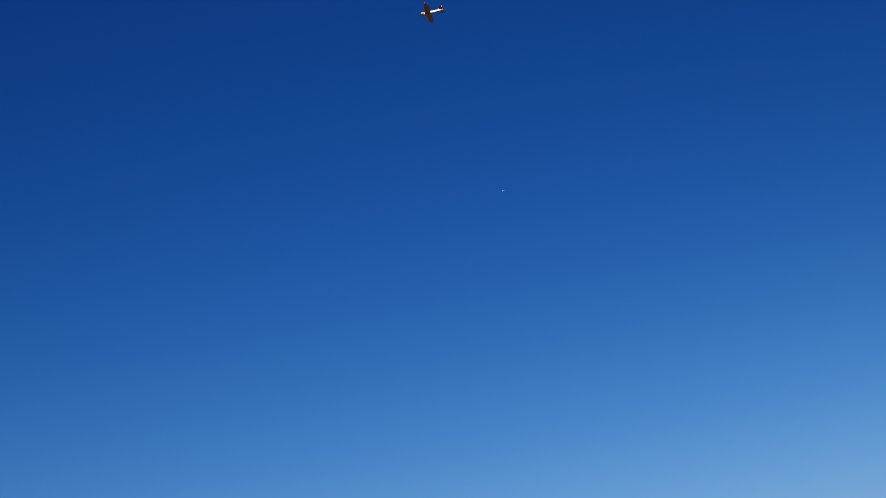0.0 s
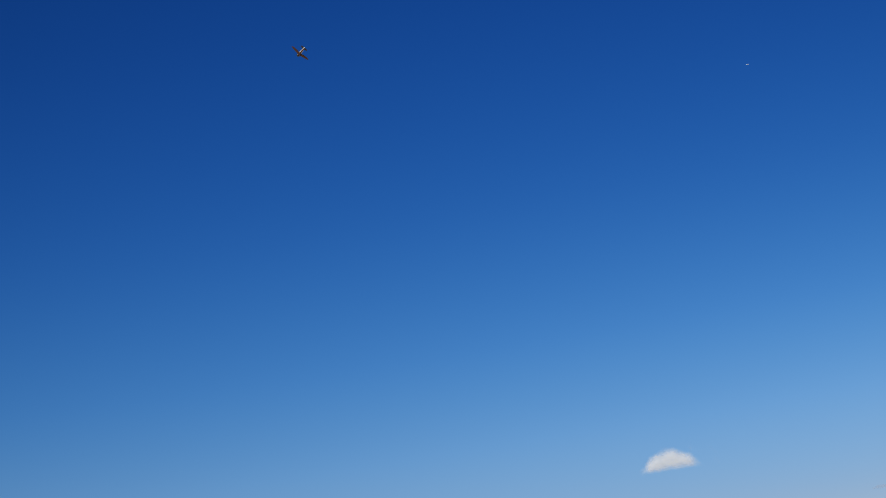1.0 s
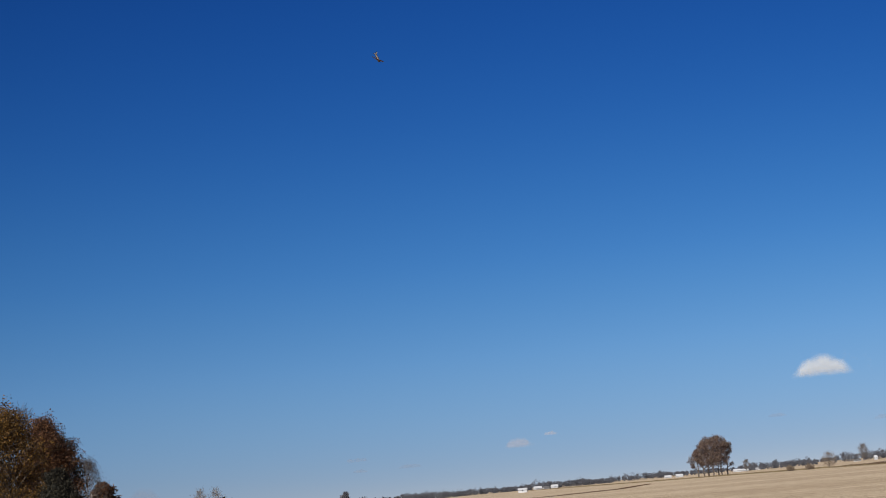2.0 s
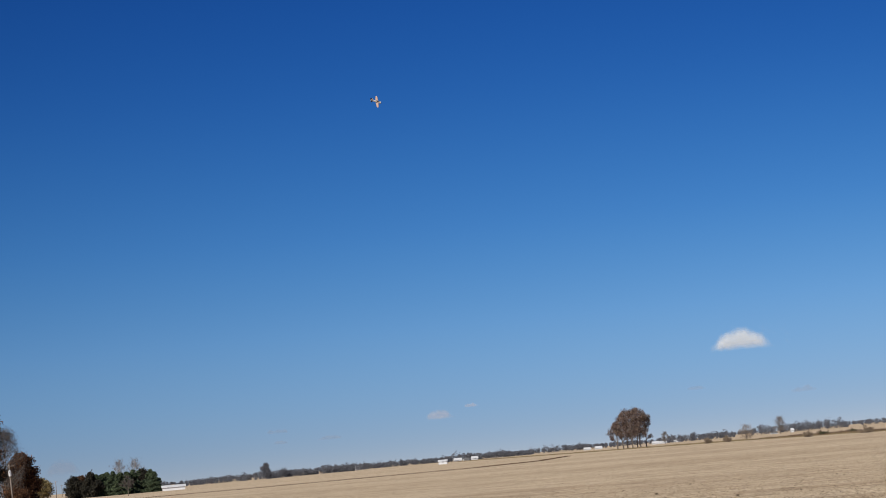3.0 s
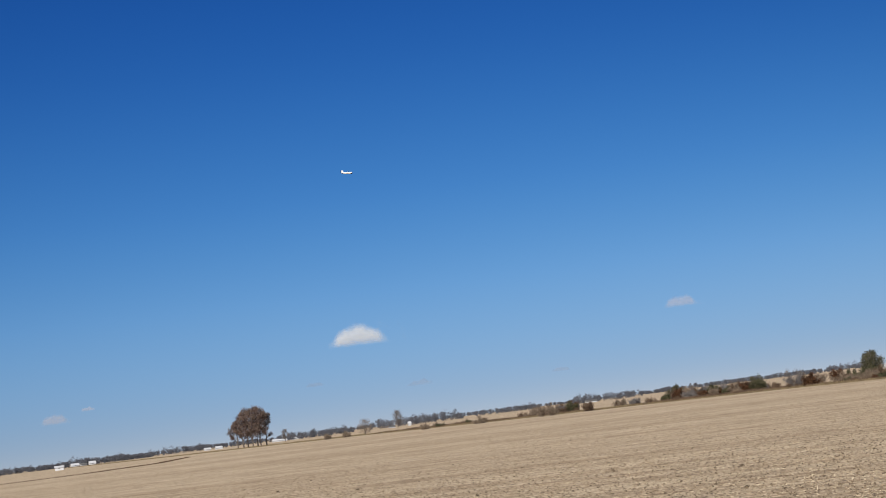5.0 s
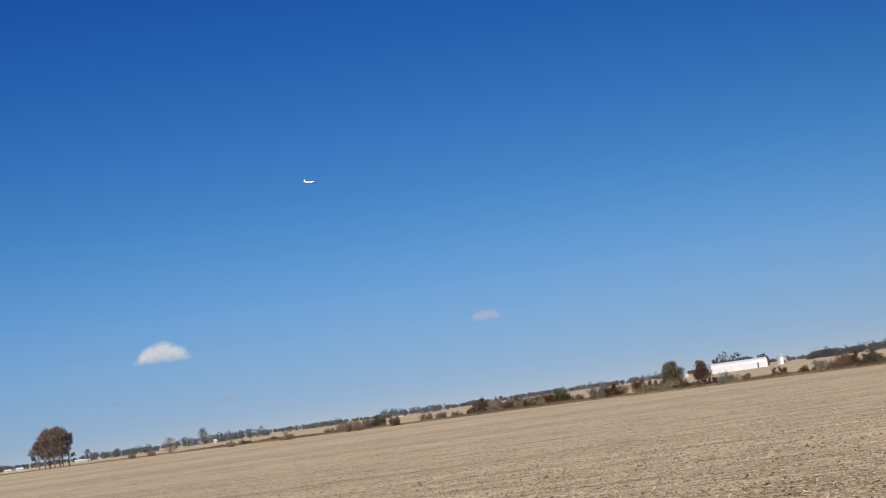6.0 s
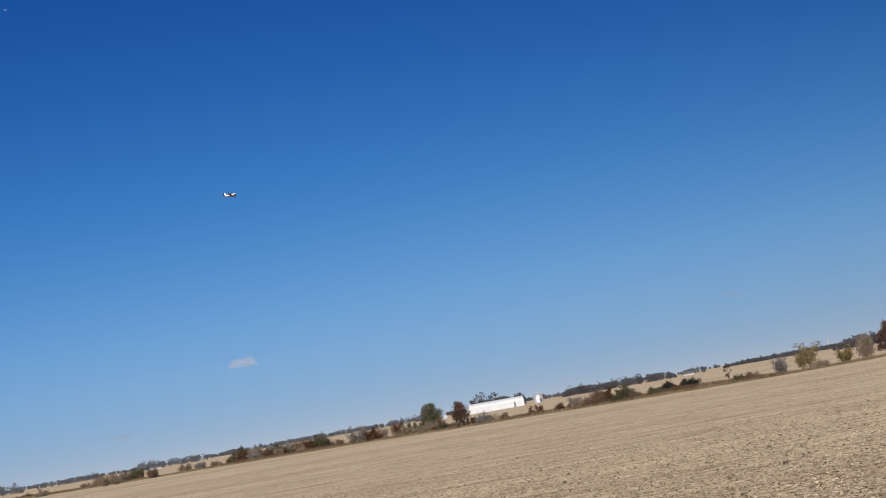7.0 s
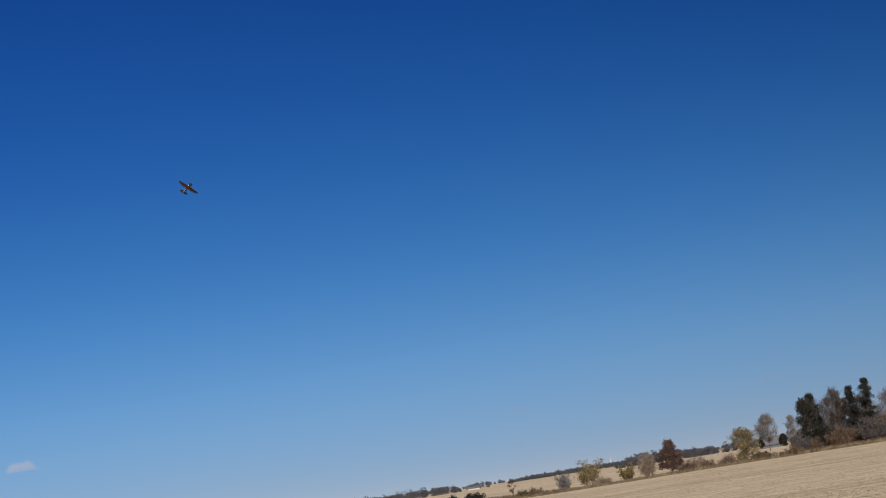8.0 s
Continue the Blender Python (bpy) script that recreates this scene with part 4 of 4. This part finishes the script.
# ---- aeroplane ----
def aeroplane():
    m_white = varied("white_film", [(0.3, (0.64, 0.63, 0.61)), (0.7, (0.74, 0.73, 0.71))], 6, 0.35)
    m_wing = varied("cream_pink_film", [(0.3, (0.5, 0.33, 0.25)), (0.7, (0.6, 0.42, 0.33))], 5, 0.4)
    m_under = varied("dark_brown_underside", [(0.3, (0.035, 0.016, 0.014)), (0.7, (0.06, 0.028, 0.022))], 5, 0.4)
    m_black = varied("black_film", [(0.3, (0.015, 0.015, 0.017)), (0.7, (0.03, 0.03, 0.03))], 6, 0.35)
    p = empty("model_aeroplane", pose(0, 0, 30), "white radio-controlled model aeroplane with cream-pink wings and dark undersides, flying", "aeroplane")

    def body(name, rings, sides, top, below, label="", edge=-0.1):
        """A round body, top and belly in different materials."""
        bm = bmesh.new()
        lathe(bm, rings, sides, "y")
        ob = part(name, bm, top, p, label, True)
        ob.data.materials.append(below)
        for f in ob.data.polygons:
            f.material_index = 1 if f.normal.z < edge else 0
        return ob

    body("fuselage", [(0.025, 0.035, -0.72, 0.03), (0.045, 0.06, -0.6, 0.025), (0.07, 0.09, -0.3, 0.01), (0.085, 0.105, 0.0, 0), (0.095, 0.11, 0.2, 0), (0.1, 0.105, 0.36, 0)], 18, m_white, m_under, "white fuselage with a dark brown belly strip", -0.6)
    body("cowl", [(0.1, 0.106, 0.36, 0), (0.115, 0.118, 0.4, 0), (0.11, 0.112, 0.5, 0), (0.06, 0.06, 0.545, 0)], 18, m_white, m_black, "", 0.15)
    body("spinner", [(0.035, 0.035, 0.545, 0), (0.03, 0.03, 0.58, 0), (0.005, 0.005, 0.61, 0)], 10, m_black, m_black)
    body("canopy", [(0.02, 0.02, -0.12, 0.09), (0.055, 0.07, 0.0, 0.1), (0.055, 0.075, 0.12, 0.1), (0.02, 0.02, 0.24, 0.1)], 12, M_PANE, M_PANE)

    def panel(name, root, tip, span, x0, z0, rise, thick, mat, side, upright=False, below=None, parent=None):
        """A tapered half of a wing or tail with a rounded tip: root and tip are (leading, trailing) edges."""
        bm2 = bmesh.new()
        loops = []
        for f in (0.0, 0.35, 0.65, 0.85, 0.95, 1.0):
            lead = root[0] + (tip[0] - root[0]) * f
            trail = root[1] + (tip[1] - root[1]) * f
            pinch = max(0.0, (f - 0.65) / 0.35) ** 2
            lead, trail = lead - 0.3 * pinch * (lead - trail), trail + 0.3 * pinch * (lead - trail)
            chord, out = lead - trail, x0 + span * f
            prof = [(lead, 0), (lead - 0.12 * chord, 0.5), (lead - 0.35 * chord, 0.6), (trail, 0), (lead - 0.35 * chord, -0.35), (lead - 0.12 * chord, -0.35)]
            t = thick * (1 - 0.6 * f)
            loops.append([bm2.verts.new((z0 + t * q, y, out) if upright else (side * out, y, z0 + rise * f + t * q)) for y, q in prof])
        for a, b in zip(loops, loops[1:]):
            for i in range(6):
                bm2.faces.new((a[i], a[(i + 1) % 6], b[(i + 1) % 6], b[i])).material_index = 1 if i > 2 else 0
        bm2.faces.new(loops[0])
        bm2.faces.new(loops[-1])
        w = part(name, bm2, mat, parent or p, smooth=False)
        w.data.materials.append(below or mat)
        return w

    for side in (-1, 1):
        wing = panel("wing", (0.3, -0.02), (0.2, 0.02), 0.74, 0.05, -0.07, 0.07, 0.05, m_wing, side, False, m_under)
        panel("aileron", (-0.015, -0.07), (0.01, -0.03), 0.5, 0.22, -0.065, 0.05, 0.01, m_wing, side, False, m_under, wing)
        tail = panel("tailplane", (-0.46, -0.64), (-0.54, -0.66), 0.27, 0.02, 0.04, 0.0, 0.014, m_black, side, False, m_black)
        panel("elevator", (-0.645, -0.72), (-0.665, -0.71), 0.25, 0.03, 0.04, 0.0, 0.01, m_black, side, False, None, tail)
    fin = panel("fin", (-0.38, -0.66), (-0.54, -0.68), 0.28, 0.04, 0.0, 0.0, 0.014, m_white, 1, True)
    panel("rudder", (-0.665, -0.76), (-0.685, -0.77), 0.31, 0.02, 0.0, 0.0, 0.012, m_black, 1, True, None, fin)
    bm = bmesh.new()
    for s in (-1, 1):
        box(bm, min(0, s * 0.15), max(0, s * 0.15), 0.553, 0.56, -0.012, 0.012)
    part("propeller", bm, m_black, p)
    return p


plane = aeroplane()


def far_jet():
    bm = bmesh.new()
    lathe(bm, [(0.3, 0.3, -16, 0), (1.9, 1.9, -8, 0), (1.9, 1.9, 12, 0), (0.4, 0.4, 16, 0)], 12, "y")
    for s in (-1, 1):
        for a, b, c, d in ((3, -1, -4, 15), (-13, -15, -15.5, 5)):
            vs = [bm.verts.new((s * x, y, z)) for z in (-0.15, 0.15) for x, y in ((1, a), (d, c), (d, c - 1.5), (1, b - 4))]
            for q in ((0, 1, 2, 3), (4, 5, 6, 7), (0, 1, 5, 4), (1, 2, 6, 5), (2, 3, 7, 6), (3, 0, 4, 7)):
                bm.faces.new([vs[i] for i in q])
    ob = part("far_airliner", bm, varied("bright_white_paint", [(0.3, (0.84, 0.84, 0.84)), (0.7, (0.88, 0.88, 0.88))], 0.2, 0.3), None, smooth=True)
    ob.matrix_world = pose(*(sited(15.49, 4400, math.tan(radians(14.36)) * 4400)), 0, 0, 60) @ Matrix.Scale(0.22, 4)
    return tagged(ob, "tiny white airliner high in the sky", "airliner")


far_jet()


def wind_turbine(at, height, turn):
    w = empty("wind_turbine", pose(*at, 0, 0, turn), "tall white wind turbine far beyond the woods", "wind turbine")
    bm = bmesh.new()
    lathe(bm, [(1.6, 1.6, -0.5, 0), (1.2, 1.2, height * 0.6, 0), (0.8, 0.8, height, 0)], 14)
    part("tower", bm, M_GALV, w, smooth=True)
    bm = bmesh.new()
    box(bm, -0.9, 0.9, -1.6, 3.0, height - 0.6, height + 1.2, 0.3)
    part("nacelle", bm, M_GALV, w)
    bm = bmesh.new()
    lathe(bm, [(0.1, 0.1, -3.0, height + 0.3), (0.8, 0.8, -2.4, height + 0.3), (0.9, 0.9, -1.6, height + 0.3)], 12, "y")
    part("hub", bm, M_GALV, w)
    for k in range(3):
        bm = bmesh.new()
        rows = [(0.0, 0.35, 0.35), (0.2, 1.1, 0.25), (0.6, 0.7, 0.15), (1.0, 0.15, 0.06)]
        a = radians(20 + 120 * k)
        loops = []
        for f, c, th in rows:
            r = 0.6 + f * height * 0.5
            loops.append([bm.verts.new((r * math.sin(a) + x * math.cos(a), -2.2 + y, height + 0.3 + r * math.cos(a) - x * math.sin(a))) for x, y in ((-c, 0), (0, -th), (c, 0), (0, th))])
        for p, q in zip(loops, loops[1:]):
            for i in range(4):
                bm.faces.new((p[i], p[(i + 1) % 4], q[(i + 1) % 4], q[i]))
        bm.faces.new(loops[0])
        bm.faces.new(loops[-1])
        part("blade", bm, M_GALV, w)


wind_turbine(sited(38.7, 4300), 17, 20)


# ---- what moves ----
def motions():
    walk(plane, [
        (0, pose(22.54, 89.21, 36.12, -0.7, 24.7, 67.4)),
        (0.1, pose(20.53, 92.75, 36.72, -2.7, 27.7, 64.3)),
        (0.3, pose(16.33, 100.61, 38.11, -6.9, 33.0, 56.9)),
        (0.5, pose(12.22, 109.26, 39.39, -12.1, 37.2, 45.0)),
        (0.7, pose(8.50, 117.66, 40.60, -12.4, 43.0, 33.3)),
        (1.0, pose(3.54, 131.87, 42.93, -11.5, 44.7, 16.6)),
        (1.2, pose(0.51, 140.96, 44.09, -13.3, 46.5, 6.5)),
        (2.3, pose(-5.91, 177.16, 43.67, -29.6, 23.6, -43.0)),
        (2.5, pose(-4.45, 179.57, 42.29, -26.9, 21.4, -48.9)),
        (2.9, pose(-0.21, 190.18, 40.69, -23.8, 54.3, -77.7)),
        (3.0, pose(1.12, 191.28, 40.30, -26.9, 62.9, -86.6)),
        (3.5, pose(10.72, 198.49, 38.30, -12.7, 41.5, -90.9)),
        (4.0, pose(20.84, 201.24, 35.47, -25.7, 36.7, -123.3)),
        (4.5, pose(30.41, 200.49, 32.45, -5.2, 11.4, -112.7)),
        (5.8, pose(50.86, 188.57, 28.16, -8.7, 7.2, -125.4)),
        (6.0, pose(53.54, 185.78, 27.75, -7.4, 6.8, -127.9)),
        (6.5, pose(58.97, 174.77, 26.33, -4.0, -1.4, -132.6)),
        (7.0, pose(62.17, 158.66, 25.75, -2.5, -10.4, -137.6)),
        (7.5, pose(61.33, 137.15, 25.44, 6.0, -20.0, -154.0)),
        (7.8, pose(59.00, 122.55, 25.74, 17.6, -38.0, -176.4)),
        (8.0, pose(57.17, 112.17, 25.47, 23.9, -38.0, 171.0))])


motions()
